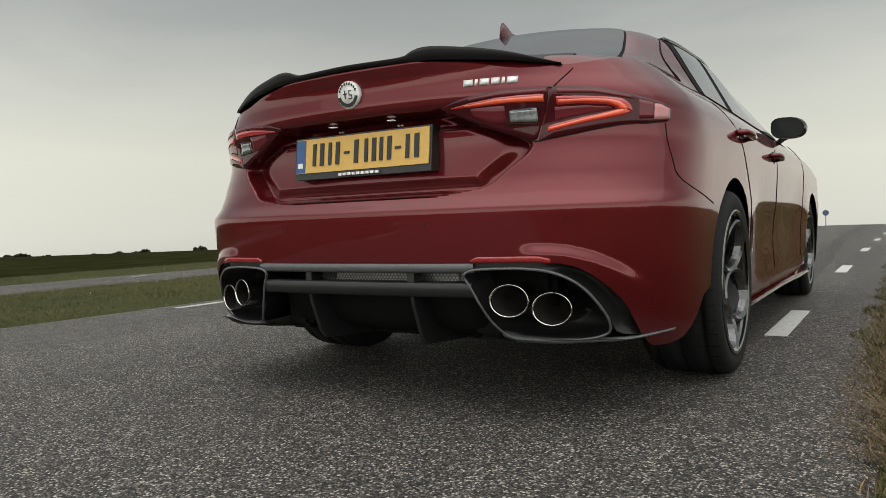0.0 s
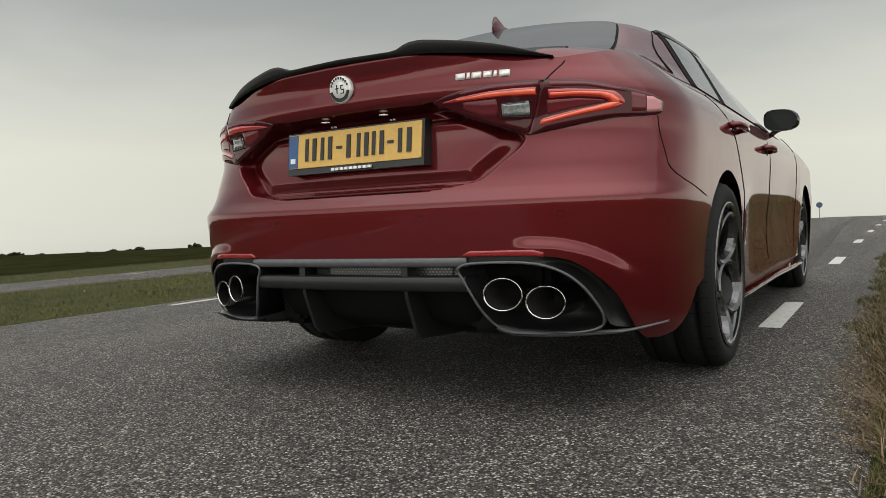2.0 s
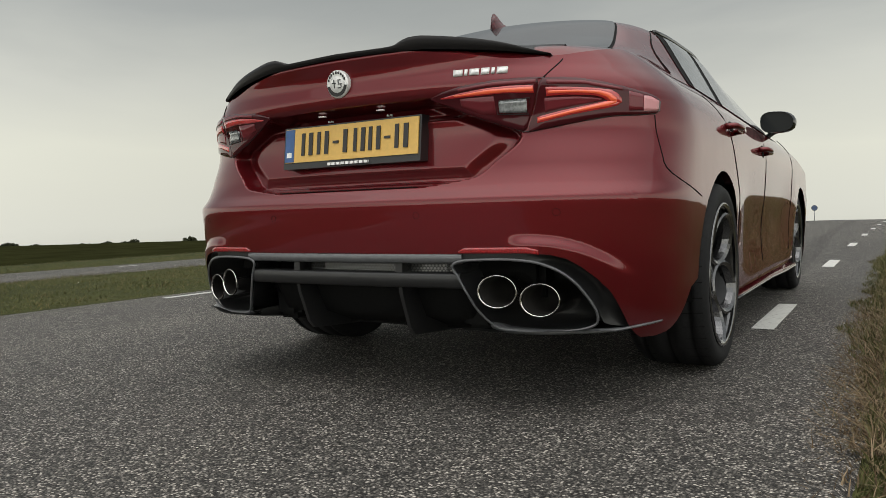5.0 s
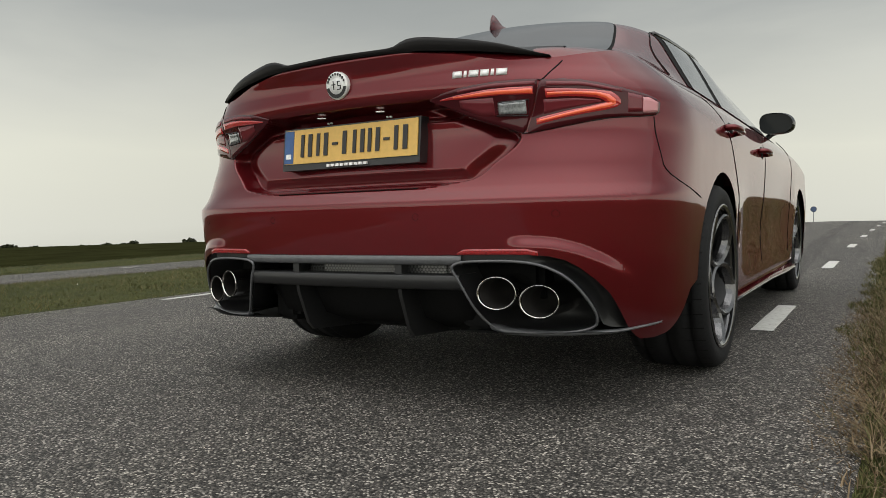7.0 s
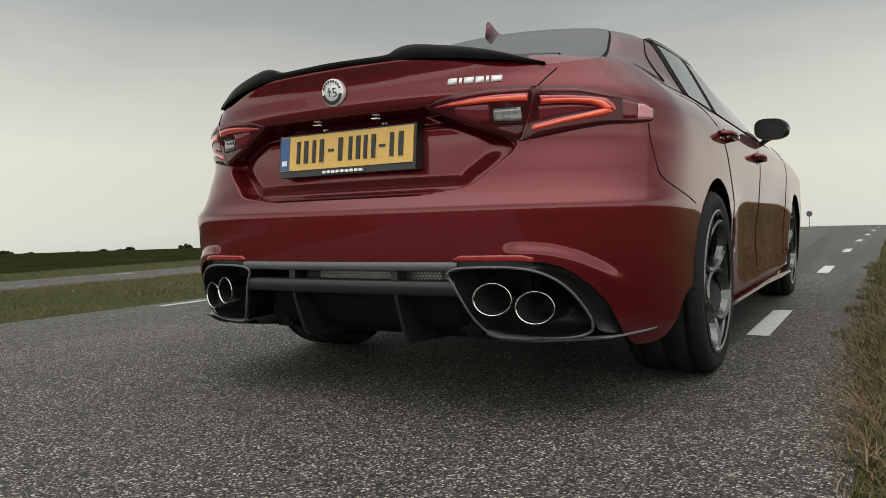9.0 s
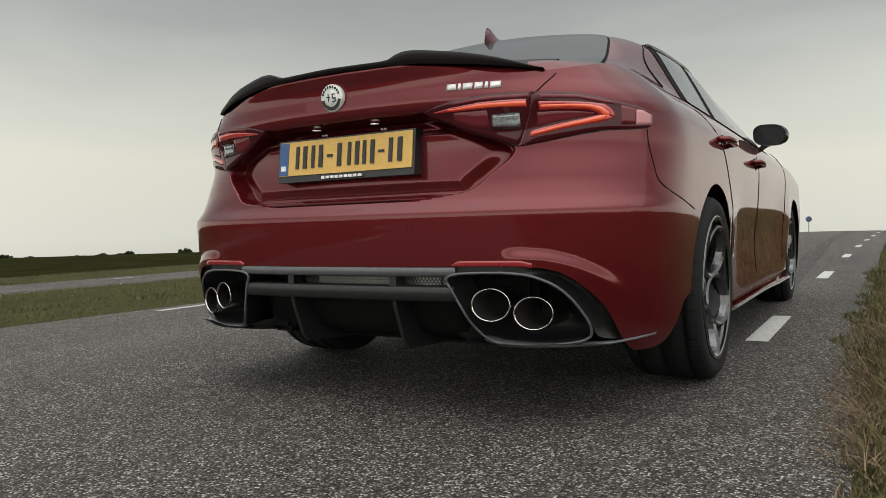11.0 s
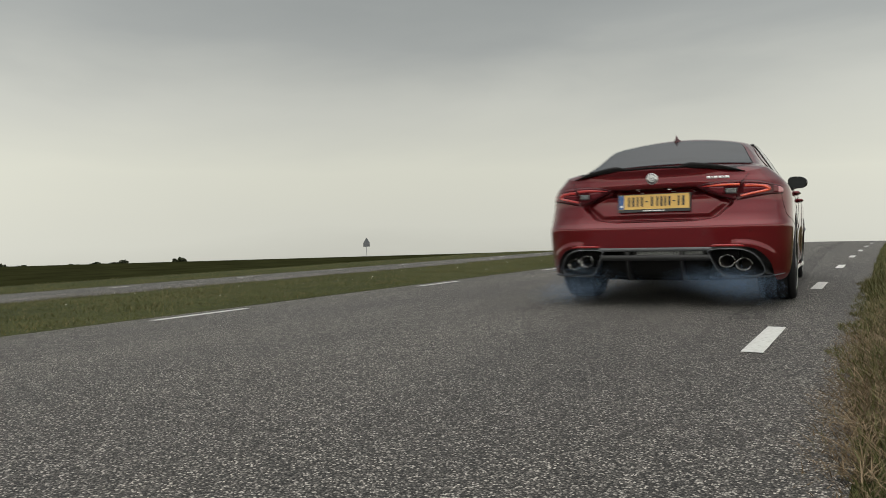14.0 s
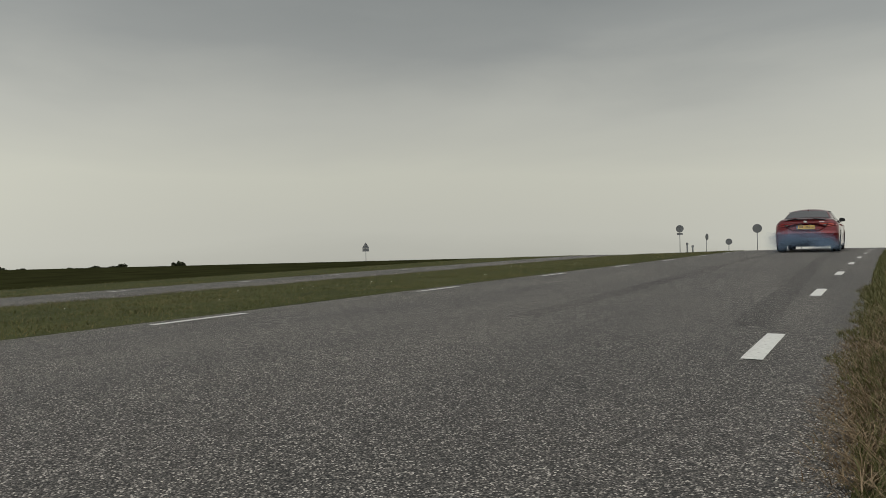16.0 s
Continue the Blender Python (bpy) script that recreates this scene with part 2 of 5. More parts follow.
def mesh_ob(name, verts, faces, mat, parent=None, label="", shade=True, offset=(0, 0, 0)):
    me = bpy.data.meshes.new(name)
    me.from_pydata([tuple(Vector(v) - Vector(offset)) for v in verts], [], faces)
    me.materials.append(mat)
    if shade:
        me.polygons.foreach_set("use_smooth", [True] * len(me.polygons))
    me.update()
    ob = new(name, me)
    if parent:
        ob.parent = parent
    if label:
        ob["label"] = label
    return ob


def part(name, bm, mat, parent=None, label="", shade=False):
    me = bpy.data.meshes.new(name)
    bm.to_mesh(me)
    bm.free()
    me.materials.append(mat)
    if shade:
        me.polygons.foreach_set("use_smooth", [True] * len(me.polygons))
    ob = new(name, me)
    if parent:
        ob.parent = parent
    if label:
        ob["label"] = label
    return ob


def grid_faces(nr, nc, flip=False):
    f = [(r * nc + c, r * nc + c + 1, (r + 1) * nc + c + 1, (r + 1) * nc + c) for r in range(nr - 1) for c in range(nc - 1)]
    return [q[::-1] for q in f] if flip else f


def box_bm(x0, x1, y0, y1, z0, z1, bevel=0.0):
    bm = bmesh.new()
    bmesh.ops.create_cube(bm, size=1.0, matrix=Matrix.Translation(((x0 + x1) / 2, (y0 + y1) / 2, (z0 + z1) / 2)) @ Matrix.Diagonal((x1 - x0, y1 - y0, z1 - z0, 1)))
    if bevel:
        bmesh.ops.bevel(bm, geom=bm.edges[:], offset=bevel, segments=2, affect="EDGES")
    return bm


def tube(name, pts, radius, mat, parent=None, label="", sides=6, closed=False, flat=1.0):
    """A round rod along points."""
    pts = [Vector(p) for p in pts]
    n = len(pts)
    verts, faces = [], []
    for i, p in enumerate(pts):
        a = pts[(i - 1) % n] if closed or i else p
        b = pts[(i + 1) % n] if closed or i < n - 1 else p
        d = (b - a).normalized()
        u = d.cross(Vector((0, 0, 1)))
        u = d.cross(Vector((1, 0, 0))).normalized() if u.length < 1e-3 else u.normalized()
        w = u.cross(d)
        for k in range(sides):
            an = 2 * math.pi * k / sides
            verts.append(p + radius * (math.cos(an) * u + flat * math.sin(an) * w))
    for i in range(n if closed else n - 1):
        for k in range(sides):
            j, k2 = (i + 1) % n, (k + 1) % sides
            faces.append((i * sides + k, i * sides + k2, j * sides + k2, j * sides + k))
    if not closed:
        faces += [tuple(range(sides))[::-1], tuple((n - 1) * sides + k for k in range(sides))]
    return mesh_ob(name, verts, faces, mat, parent, label)


def lathe(profile, segs=64, axis="x"):
    """Turns (radius, along) pairs about an axis; verts and faces."""
    verts, faces = [], []
    n = len(profile)
    for s in range(segs):
        a = 2 * math.pi * s / segs
        for r, u in profile:
            verts.append((u, r * math.cos(a), r * math.sin(a)) if axis == "x" else (r * math.cos(a), u, r * math.sin(a)) if axis == "y" else (r * math.cos(a), r * math.sin(a), u))
    for s in range(segs):
        for i in range(n - 1):
            t = (s + 1) % segs
            faces.append((s * n + i, s * n + i + 1, t * n + i + 1, t * n + i))
    return verts, faces


# ---------------------------------------------------------------- the land
def bend(y):
    """How far the road swings aside."""
    y = max(0.0, y)
    return 0.00058 * y * y if y < 60 else 0.00058 * 3600 + 0.0696 * (y - 60)


def crest(y):
    if y < 0:
        return 0.0
    if y < 28:
        return 0.00005 * y * y
    if y < 37:
        return 0.0392 + 0.0028 * (y - 28) - 0.0328 / 18 * (y - 28) ** 2
    return 0.0392 + 0.0252 - 0.1476 - 0.03 * (y - 37)


cross_table = [(-2000, -33.5), (-11.3, -0.23), (-9.0, -0.21), (-4.3, -0.075), (-3.65, -0.06), (-1.35, 0.0), (1.3, 0.0), (1.6, 0.03), (2.6, 0.12), (5, 0.2), (12, 0.15), (2000, 0.1)]


def cross(x):
    return float(np.interp(x, [p[0] for p in cross_table], [p[1] for p in cross_table]))


def height(x, y):
    return cross(x - bend(y)) + crest(y)


def strip(name, x0, x1, y0, y1, lift, mat, nx=6, step=1.0, wobble=0.0, label="", category=""):
    ny = max(2, int((y1 - y0) / step) + 1)
    verts = []
    for j in range(ny):
        y = y0 + (y1 - y0) * j / (ny - 1)
        for i in range(nx):
            u = i / (nx - 1)
            x = x0 + (x1 - x0) * u
            if wobble and i in (0, nx - 1):
                x += wobble * noise.noise((x * 3, y * 1.7, 0)) + wobble * 0.5 * noise.noise((x, y * 6.0, 3))
            z = height(x + bend(y), y) + lift
            if i in (0, nx - 1) and mat is ASPHALT:
                z -= 0.035
            verts.append((x + bend(y), y, z))
    ob = mesh_ob(name, verts, grid_faces(ny, nx), mat)
    return tagged(ob, label, category, "", "structure")


def build_ground():
    xs = sorted({*np.round(np.linspace(-14, 8, 56), 3), *np.round(-14 - np.geomspace(1, 2500, 26), 2), *np.round(8 + np.geomspace(1, 2500, 22), 2)})
    ys = sorted({*np.round(np.linspace(-6, 60, 90), 3), *np.round(60 + np.geomspace(2, 3500, 24), 2), *np.round(-6 - np.geomspace(1, 2500, 22), 2)})
    verts = []
    for y in ys:
        for x in xs:
            under = 0.04 if -3.9 < x - bend(y) < 1.38 or -11.1 < x - bend(y) < -9.1 else 0.0
            verts.append((x, y, height(x, y) - under - 0.004))
    faces = grid_faces(len(ys), len(xs))
    ob = mesh_ob("ground", verts, faces, MEADOW)
    ob.data.materials.append(FIELD)
    for k, p in enumerate(ob.data.polygons):
        if verts[faces[k][1]][0] - bend(verts[faces[k][1]][1]) < -15:
            p.material_index = 1
    tagged(ob, "rough green meadow and verge running to the horizon", "ground", "", "structure")


build_ground()
road = strip("road", -3.98, 1.42, -40, 150, 0.0, ASPHALT, nx=70, step=0.5, wobble=0.06, label="grey chip-sealed asphalt road climbing to a low crest", category="road")
path = strip("cycle_path", -11.15, -9.05, -30, 120, 0.012, ASPHALT, nx=16, step=1.0, wobble=0.05, label="narrow grey asphalt cycle path beside the verge", category="path")


def dash(parent, x, y, w, ln):
    verts = []
    for j in range(5):
        for i in range(3):
            yy = y + ln * j / 4
            xx = x + w * (i - 1) / 2 + bend(yy)
            verts.append((xx, yy, height(xx, yy) + 0.0045))
    ob = mesh_ob("lane_dash", verts, grid_faces(5, 3), MARK, parent)
    return ob


for k in range(-3, 14):
    dash(road, 0.936, 1.873 + 4 * k, 0.098, 1.0)
    dash(road, -3.63, 2.165 + 4 * k, 0.098, 1.03)
for k in range(-3, 16):
    d = dash(path, -10.22, 6.35 + 3.02 * k, 0.09, 0.38)
    d.location.z = 0.022


# ---------------------------------------------------------------- the car: body surfaces
AX = 0.995            # rear axle behind the car's own origin
FX = 3.815            # front axle
W_T = tab([(0.15, 0.88), (0.20, 0.908), (0.25, 0.917), (0.35, 0.923), (0.45, 0.929), (0.55, 0.9345), (0.60, 0.937), (0.615, 0.937), (0.64, 0.9355), (0.70, 0.933), (0.80, 0.929), (0.87, 0.917), (0.93, 0.885), (0.98, 0.84), (1.02, 0.797), (1.05, 0.76), (1.1, 0.70)])
Y_T = tab([(0.15, 0.16), (0.20, 0.10), (0.25, 0.06), (0.32, 0.03), (0.42, 0.010), (0.50, 0.0045), (0.56, 0.0015), (0.595, 0.0), (0.606, 0.001), (0.616, 0.008), (0.632, 0.021), (0.645, 0.029), (0.70, 0.045), (0.75, 0.050), (0.80, 0.052), (0.86, 0.046), (0.895, 0.032), (0.91, 0.025), (0.93, 0.022), (0.95, 0.024), (0.97, 0.026), (0.99, 0.024), (1.015, 0.017), (1.035, 0.012), (1.05, 0.035), (1.07, 0.12), (1.1, 0.2)])
N_T = tab([(0.2, 3.0), (0.6, 3.0), (0.7, 2.85), (0.8, 2.6), (1.1, 2.6)])
L_C = 0.6
XB_T = tab([(0.645, 0.30), (0.655, 0.38), (0.667, 0.447), (0.704, 0.496), (0.779, 0.566), (0.790, 0.56), (0.84, 0.45), (0.895, 0.315), (0.91, 0.25)])


def recess(x, z):
    if not 0.642 < z < 0.9:
        return 0.0
    e = min(0.55 * (XB_T(z) - abs(x)), z - 0.642)
    if e <= 0:
        return 0.0
    skin = 0.060 * smooth(e / 0.019) if e < 0.019 else 0.060 - 0.020 * smooth((e - 0.019) / 0.042)
    pocket = 0.050 * smooth((z - 0.836) / 0.022) * smooth((0.40 - abs(x)) / 0.07)
    return (skin + pocket) * smooth((0.896 - z) / 0.012)


ZF = tab([(0.50, 0.490), (0.58, 0.494), (0.65, 0.490), (0.72, 0.473), (0.78, 0.443), (0.83, 0.405), (0.9, 0.355)])


def flare(x, z):
    """The fold that stands out over the exhausts."""
    a = abs(x)
    if a < 0.5 or z > 0.55:
        return 0.0
    return -0.013 * smooth((ZF(a) + 0.012 - z) / 0.034) * smooth((a - 0.53) / 0.07) * (1 - smooth((a - 0.79) / 0.07))


def corner(x, z):
    w, n = W_T(z), N_T(z)
    r = min(0.99999, abs(x) / w)
    return Y_T(z) + L_C * (1 - (1 - r**n) ** (1 / n)) + flare(x, z)


def rear(x, z, out=0.0):
    """A point of the car's tail at x, z, lifted off it by out."""
    y = corner(x, z)
    if not out:
        return Vector((x, y, z))
    e = 0.004
    nx, nz = (corner(x + e, z) - corner(x - e, z)) / (2 * e), (corner(x, z + e) - corner(x, z - e)) / (2 * e)
    nrm = Vector((nx, -1, nz)).normalized()
    return Vector((x, y, z)) + out * nrm


def flank(y, z):
    """Half width of the body's side."""
    pinch = smooth((y - 1.15) / 0.6) * (1 - smooth((y - 2.95) / 0.6))
    band = math.exp(-((z - 0.48) / 0.22) ** 2)
    x = W_T(z) - 0.034 * pinch * band - 0.012 * smooth((y - 1.0) / 2.5)
    return x


ZB_X = [(0, 0.452), (0.61, 0.452), (0.66, 0.448), (0.70, 0.437), (0.736, 0.414), (0.772, 0.380), (0.799, 0.345), (0.811, 0.318), (0.821, 0.285), (0.828, 0.255), (0.834, 0.232), (0.85, 0.200), (0.88, 0.197), (0.905, 0.208), (0.918, 0.230), (0.928, 0.265), (0.933, 0.305), (0.935, 0.345)]
ZFIX = 0.75
col_x = [i * 0.005 for i in range(162)] + [0.8105, 0.8145, 0.819, 0.824, 0.830, 0.837, 0.845, 0.853, 0.861, 0.869, 0.877, 0.885, 0.893, 0.901, 0.908, 0.914, 0.920, 0.925, 0.929, 0.932, 0.934, 0.935]
side_y = [0.628, 0.631, 0.64, 0.655, 0.675, 0.7, 0.74, 0.78, 0.83, 0.88, 0.94, 0.995, 1.05, 1.11, 1.16, 1.21, 1.25, 1.29, 1.315, 1.335, 1.35, 1.358, 1.361, 1.4, 1.5, 1.65, 1.8, 2.0, 2.2, 2.4, 2.6, 2.8, 3.0, 3.2, 3.35, 3.44, 3.448, 3.455, 3.47, 3.5, 3.55, 3.62, 3.7, 3.815, 3.93, 4.01, 4.08, 4.13, 4.16, 4.175, 4.182, 4.186]
front_q = [i / 16 for i in range(1, 17)]
ARCH = 0.368
TOP_Y = tab([(0.62, 1.045), (0.8, 1.052), (1.0, 1.05), (1.5, 1.02), (2.0, 0.99), (2.65, 0.96), (3.2, 0.935), (3.8, 0.87), (4.3, 0.78), (4.7, 0.70)])
TOP_X = tab([(0, 1.042), (0.3, 1.036), (0.5, 1.016), (0.66, 0.990), (0.75, 0.995), (0.85, 1.015), (0.935, 1.045)])


def arch_low(y):
    low = 0.362 + 2.57 * (y - 0.628) if y < 0.7 else 0.235
    for c in (AX, FX):
        if abs(y - c) < ARCH:
            low = max(low, 0.327 + math.sqrt(ARCH**2 - (y - c) ** 2) if abs(y - c) < ARCH else low)
    return low


LV = [i / 64 for i in range(65)], [i / 64 for i in range(1, 65)]


def levels(zb, zt):
    fix = max(ZFIX, zb + 0.03)
    return [zb + (fix - zb) * u for u in LV[0]] + [fix + (zt - fix) * u for u in LV[1]]


def body_columns():
    cols = []
    for xn in col_x:
        phi = math.asin(min(1.0, (xn / 0.935)) ** 1.5)
        zb, zt = float(np.interp(xn, [p[0] for p in ZB_X], [p[1] for p in ZB_X])), TOP_X(xn)
        col = []
        for z in levels(zb, zt):
            w, n = W_T(z), N_T(z)
            x = w * math.sin(phi) ** (2 / n)
            y = Y_T(z) + L_C * (1 - max(0.0, math.cos(phi)) ** (2 / n)) + recess(x, z) + flare(x, z)
            col.append((x, y, z))
        cols.append(col)
    for yn in side_y:
        col = []
        for z in levels(arch_low(yn), TOP_Y(yn)):
            y0 = Y_T(z) + L_C
            y = y0 + (yn - 0.62) * (1.7 - y0) / (1.7 - 0.62) if yn < 1.7 else yn
            col.append((flank(y, z), y, z))
        cols.append(col)
    for q in front_q:
        a = q * math.pi / 2
        col = []
        for z in levels(0.2, TOP_Y(4.186 + 0.45 * math.sin(a))):
            w = flank(4.186, z)
            yf = 4.60 - 0.22 * (max(0, z - 0.55) / 0.3) ** 2 * 0.5
            col.append((w * max(0.0, math.cos(a)) ** (2 / 2.6), 4.186 + (yf - 4.186) * math.sin(a) ** (2 / 2.6), z))
        cols.append(col)
    return cols


COLS = body_columns()
RIM_Y = [c[-1][1] for c in COLS]
RIM_X = [c[-1][0] for c in COLS]
RIM_Z = [c[-1][2] for c in COLS]

ZC_T = tab([(0.05, 1.042), (0.15, 1.062), (0.3, 1.080), (0.5, 1.10), (0.57, 1.112), (0.7, 1.175), (0.85, 1.25), (1.0, 1.318), (1.08, 1.348), (1.25, 1.383), (1.5, 1.408), (1.9, 1.425), (2.15, 1.412), (2.35, 1.355), (2.6, 1.27), (2.9, 1.135), (3.1, 1.035), (3.2, 1.0), (3.6, 0.965), (4.1, 0.89), (4.5, 0.80), (4.66, 0.74)])
XT_T = tab([(0.05, 0.60), (0.5, 0.665), (0.6, 0.655), (0.8, 0.615), (1.05, 0.565), (1.3, 0.585), (1.6, 0.60), (2.0, 0.605), (2.3, 0.62), (2.6, 0.66), (2.9, 0.72), (3.15, 0.76), (4.7, 0.7)])
ZT_T = tab([(0.05, 1.02), (0.3, 1.045), (0.5, 1.07), (0.6, 1.09), (0.8, 1.165), (1.05, 1.285), (1.3, 1.318), (1.6, 1.335), (2.0, 1.34), (2.3, 1.28), (2.6, 1.205), (2.9, 1.075), (3.1, 0.99), (3.25, 0.955), (3.8, 0.90), (4.5, 0.76), (4.7, 0.7)])


def section(y, xr, zr):
    """The car's upper half section at y, from the waist to the middle."""
    zc = max(ZC_T(y), zr + 0.002)
    xt = min(XT_T(y), xr * 0.9)
    zt = min(max(ZT_T(y), zr + 0.15 * (zc - zr)), zc - 0.01 * xr)
    if y < 0.5:
        zt = zr + (zc - zr) * 0.45
    p = [(xr + (xt - xr) * i / 10, zr + (zt - zr) * i / 10) for i in range(10)]
    p += [(xt * (1 - i / 16), zc - (zc - zt) * (1 - i / 16) ** 2) for i in range(17)]
    for _ in range(5):
        q = p[:]
        for i in range(5, len(p) - 1):
            q[i] = (0.25 * p[i - 1][0] + 0.5 * p[i][0] + 0.25 * p[i + 1][0], 0.25 * p[i - 1][1] + 0.5 * p[i][1] + 0.25 * p[i + 1][1])
        p = q
    return p


def rim_at(y):
    return float(np.interp(y, RIM_Y, RIM_X)), float(np.interp(y, RIM_Y, RIM_Z))


def top_at(x, y, out=0.0):
    """A point of the roof, glass or deck over x, y."""
    p = section(y, *rim_at(y))
    z = float(np.interp(abs(x), [a[0] for a in p][::-1], [a[1] for a in p][::-1]))
    return Vector((x, y, z + out))


def side_at(s, y, out=0.0):
    """A point of the cabin's side at y, s from 0 at the waist to 1 at the roof's rail."""
    p = section(y, *rim_at(y))
    i = s * 10
    k = min(int(i), len(p) - 2)
    a, b = Vector(p[k]), Vector(p[k + 1])
    q = a.lerp(b, i - k)
    t = (b - a).normalized()
    return Vector((q.x + out * t.y, y, q.y - out * t.x))


def panel(name, rows, parent, mat, keep, normals, cols, label=""):
    """One panel: the faces of a grid that keep() picks, with the whole body's shading."""
    ids, verts, nrm, faces = {}, [], [], []
    nr, nc = len(rows), len(rows[0])
    for r in range(nr - 1):
        for c in range(nc - 1):
            quad = [(r, c), (r, c + 1), (r + 1, c + 1), (r + 1, c)]
            mid = sum((Vector(rows[a][b]) for a, b in quad), Vector()) / 4
            if not keep(mid):
                continue
            f = []
            for q in quad:
                if q not in ids:
                    ids[q] = len(verts)
                    verts.append(rows[q[0]][q[1]])
                    nrm.append(normals[q[0]][q[1]])
                f.append(ids[q])
            a, b, d = (Vector(verts[f[i]]) for i in (0, 1, 3))
            e = Vector(verts[f[2]])
            if (e - a).cross(d - b).dot(Vector(nrm[f[0]]) + Vector(nrm[f[2]])) < 0:
                f.reverse()
            faces.append(f)
    if not faces:
        return None
    ob = mesh_ob(name, verts, faces, mat, parent, label, offset=(0, AX, 0))
    ob.data.normals_split_custom_set_from_vertices([tuple(n) for n in nrm])
    return ob


def grid_normals(rows):
    """Vertex normals: the mean of the unit normals of the cells around."""
    a = np.array(rows, float)
    n = np.cross(a[1:, 1:] - a[:-1, :-1], a[:-1, 1:] - a[1:, :-1])
    n /= np.maximum(np.linalg.norm(n, axis=2, keepdims=True), 1e-12)
    out = np.zeros_like(a)
    for dr in (0, 1):
        for dc in (0, 1):
            out[dr:len(a) - 1 + dr, dc:a.shape[1] - 1 + dc] += n
    ln = np.linalg.norm(out, axis=2, keepdims=True)
    out = out / np.maximum(ln, 1e-9)
    out[ln[..., 0] < 1e-9] = (0, 0, 1)
    return out


def tail_normal(x, z):
    e = 0.002
    gx = corner(x + e, z) + recess(x + e, z) - corner(x - e, z) - recess(x - e, z)
    gz = corner(x, z + e) + recess(x, z + e) - corner(x, z - e) - recess(x, z - e)
    n = np.array((gx / (2 * e), -1.0, gz / (2 * e)))
    return n / np.linalg.norm(n)


def lid_edge(z):
    if z < 0.779:
        return XB_T(z)
    return float(np.interp(z, [0.779, 0.784, 0.927, 0.98, 1.1], [0.566, 0.572, 0.622, 0.66, 0.70]))


def is_lid(p):
    return p.y < 0.5 and p.z > 0.648 and abs(p.x) < lid_edge(p.z)


def is_bumper(p):
    seam = 0.355 + 0.29 * smooth((0.69 - p.z) / 0.10)
    return p.y < seam and p.z < 0.86 and not is_lid(p)


car = new("car")
car.location = (0, AX, 0)
tagged(car, "deep red sports sedan with black diffuser and four exhausts", "car")


def on_car(name, verts, faces, mat, parent=None, label=""):
    return mesh_ob(name, verts, faces, mat, parent or car, label, offset=(0, AX, 0))


def build_shell():
    right = COLS
    left = [[(-x, y, z) for x, y, z in c] for c in COLS]
    for side, rows in ((1, right), (-1, left[::-1])):
        nm = grid_normals(rows)
        probe = nm[len(rows) // 2 + (10 if side > 0 else -10)][10]
        if probe[0] * side < 0:
            nm = -nm
        for r, row in enumerate(rows):
            if row[0][1] > 0.45:
                continue
            for c, (x, y, z) in enumerate(row):
                k = 1 - smooth((abs(x) / W_T(z) - 0.94) / 0.045)
                if k > 0:
                    v = k * tail_normal(x, z) + (1 - k) * nm[r][c]
                    nm[r][c] = v / np.linalg.norm(v)
        picks = (
            ("rear_bumper", is_bumper), ("trunk_lid", is_lid),
            ("rear_quarter", lambda p: p.y < 1.38 and not is_bumper(p) and not is_lid(p)),
            ("rear_door", lambda p: 1.38 <= p.y < 2.2), ("front_door", lambda p: 2.2 <= p.y < 3.3), ("front_wing", lambda p: p.y >= 3.3))
        for name, keep in picks:
            panel(name, rows, car, PAINT, keep, nm, 0)
    # roof, deck and pillars over the waist
    rows = []
    for c in COLS[1:-1]:
        xr, y, zr = c[-1]
        h = section(y, xr, zr)
        rows.append([(x, y, z) for x, z in h] + [(-x, y, z) for x, z in h[-2::-1]])
    nm = grid_normals(rows)
    if nm[len(rows) // 2][20][2] < 0:
        nm = -nm
    panel("rear_deck", rows, car, PAINT, lambda p: p.y < 0.62, nm, 0)
    panel("roof", rows, car, PAINT, lambda p: 0.62 <= p.y < 3.2, nm, 0)
    panel("bonnet", rows, car, PAINT, lambda p: p.y >= 3.2, nm, 0)


build_shell()


def patch(name, fn, us, vs, mat, parent=None, label=""):
    """A sheet fn(u, v) over a grid."""
    verts = [fn(u, v) for v in vs for u in us]
    return on_car(name, verts, grid_faces(len(vs), len(us)), mat, parent, label)


def band(name, lower, upper, x0, x1, out, mat, sign=1, nu=24, nv=5, parent=None, label="", thick=0.006):
    """A raised pad on the tail between two curves z(x); its rim runs down to the paint."""
    verts, faces = [], []
    for j in range(-1, nv + 1):
        jj = min(max(j, 0), nv - 1)
        for i in range(-1, nu + 1):
            ii = min(max(i, 0), nu - 1)
            x = x0 + (x1 - x0) * ii / (nu - 1)
            z = lower(x) + (upper(x) - lower(x)) * jj / (nv - 1)
            edge = i != ii or j != jj
            p = rear(x, z, out - (thick if edge else 0))
            verts.append((sign * p.x, p.y, p.z))
    return on_car(name, verts, grid_faces(nv + 2, nu + 2), mat, parent, label)


def lin(*pts):
    return lambda x: float(np.interp(x, [p[0] for p in pts], [p[1] for p in pts]))


def seam(name, pts, r=0.0022, parent=None):
    return tube(name, [Vector(p) - Vector((0, AX, 0)) for p in pts], r, DARK, parent or car, sides=5)


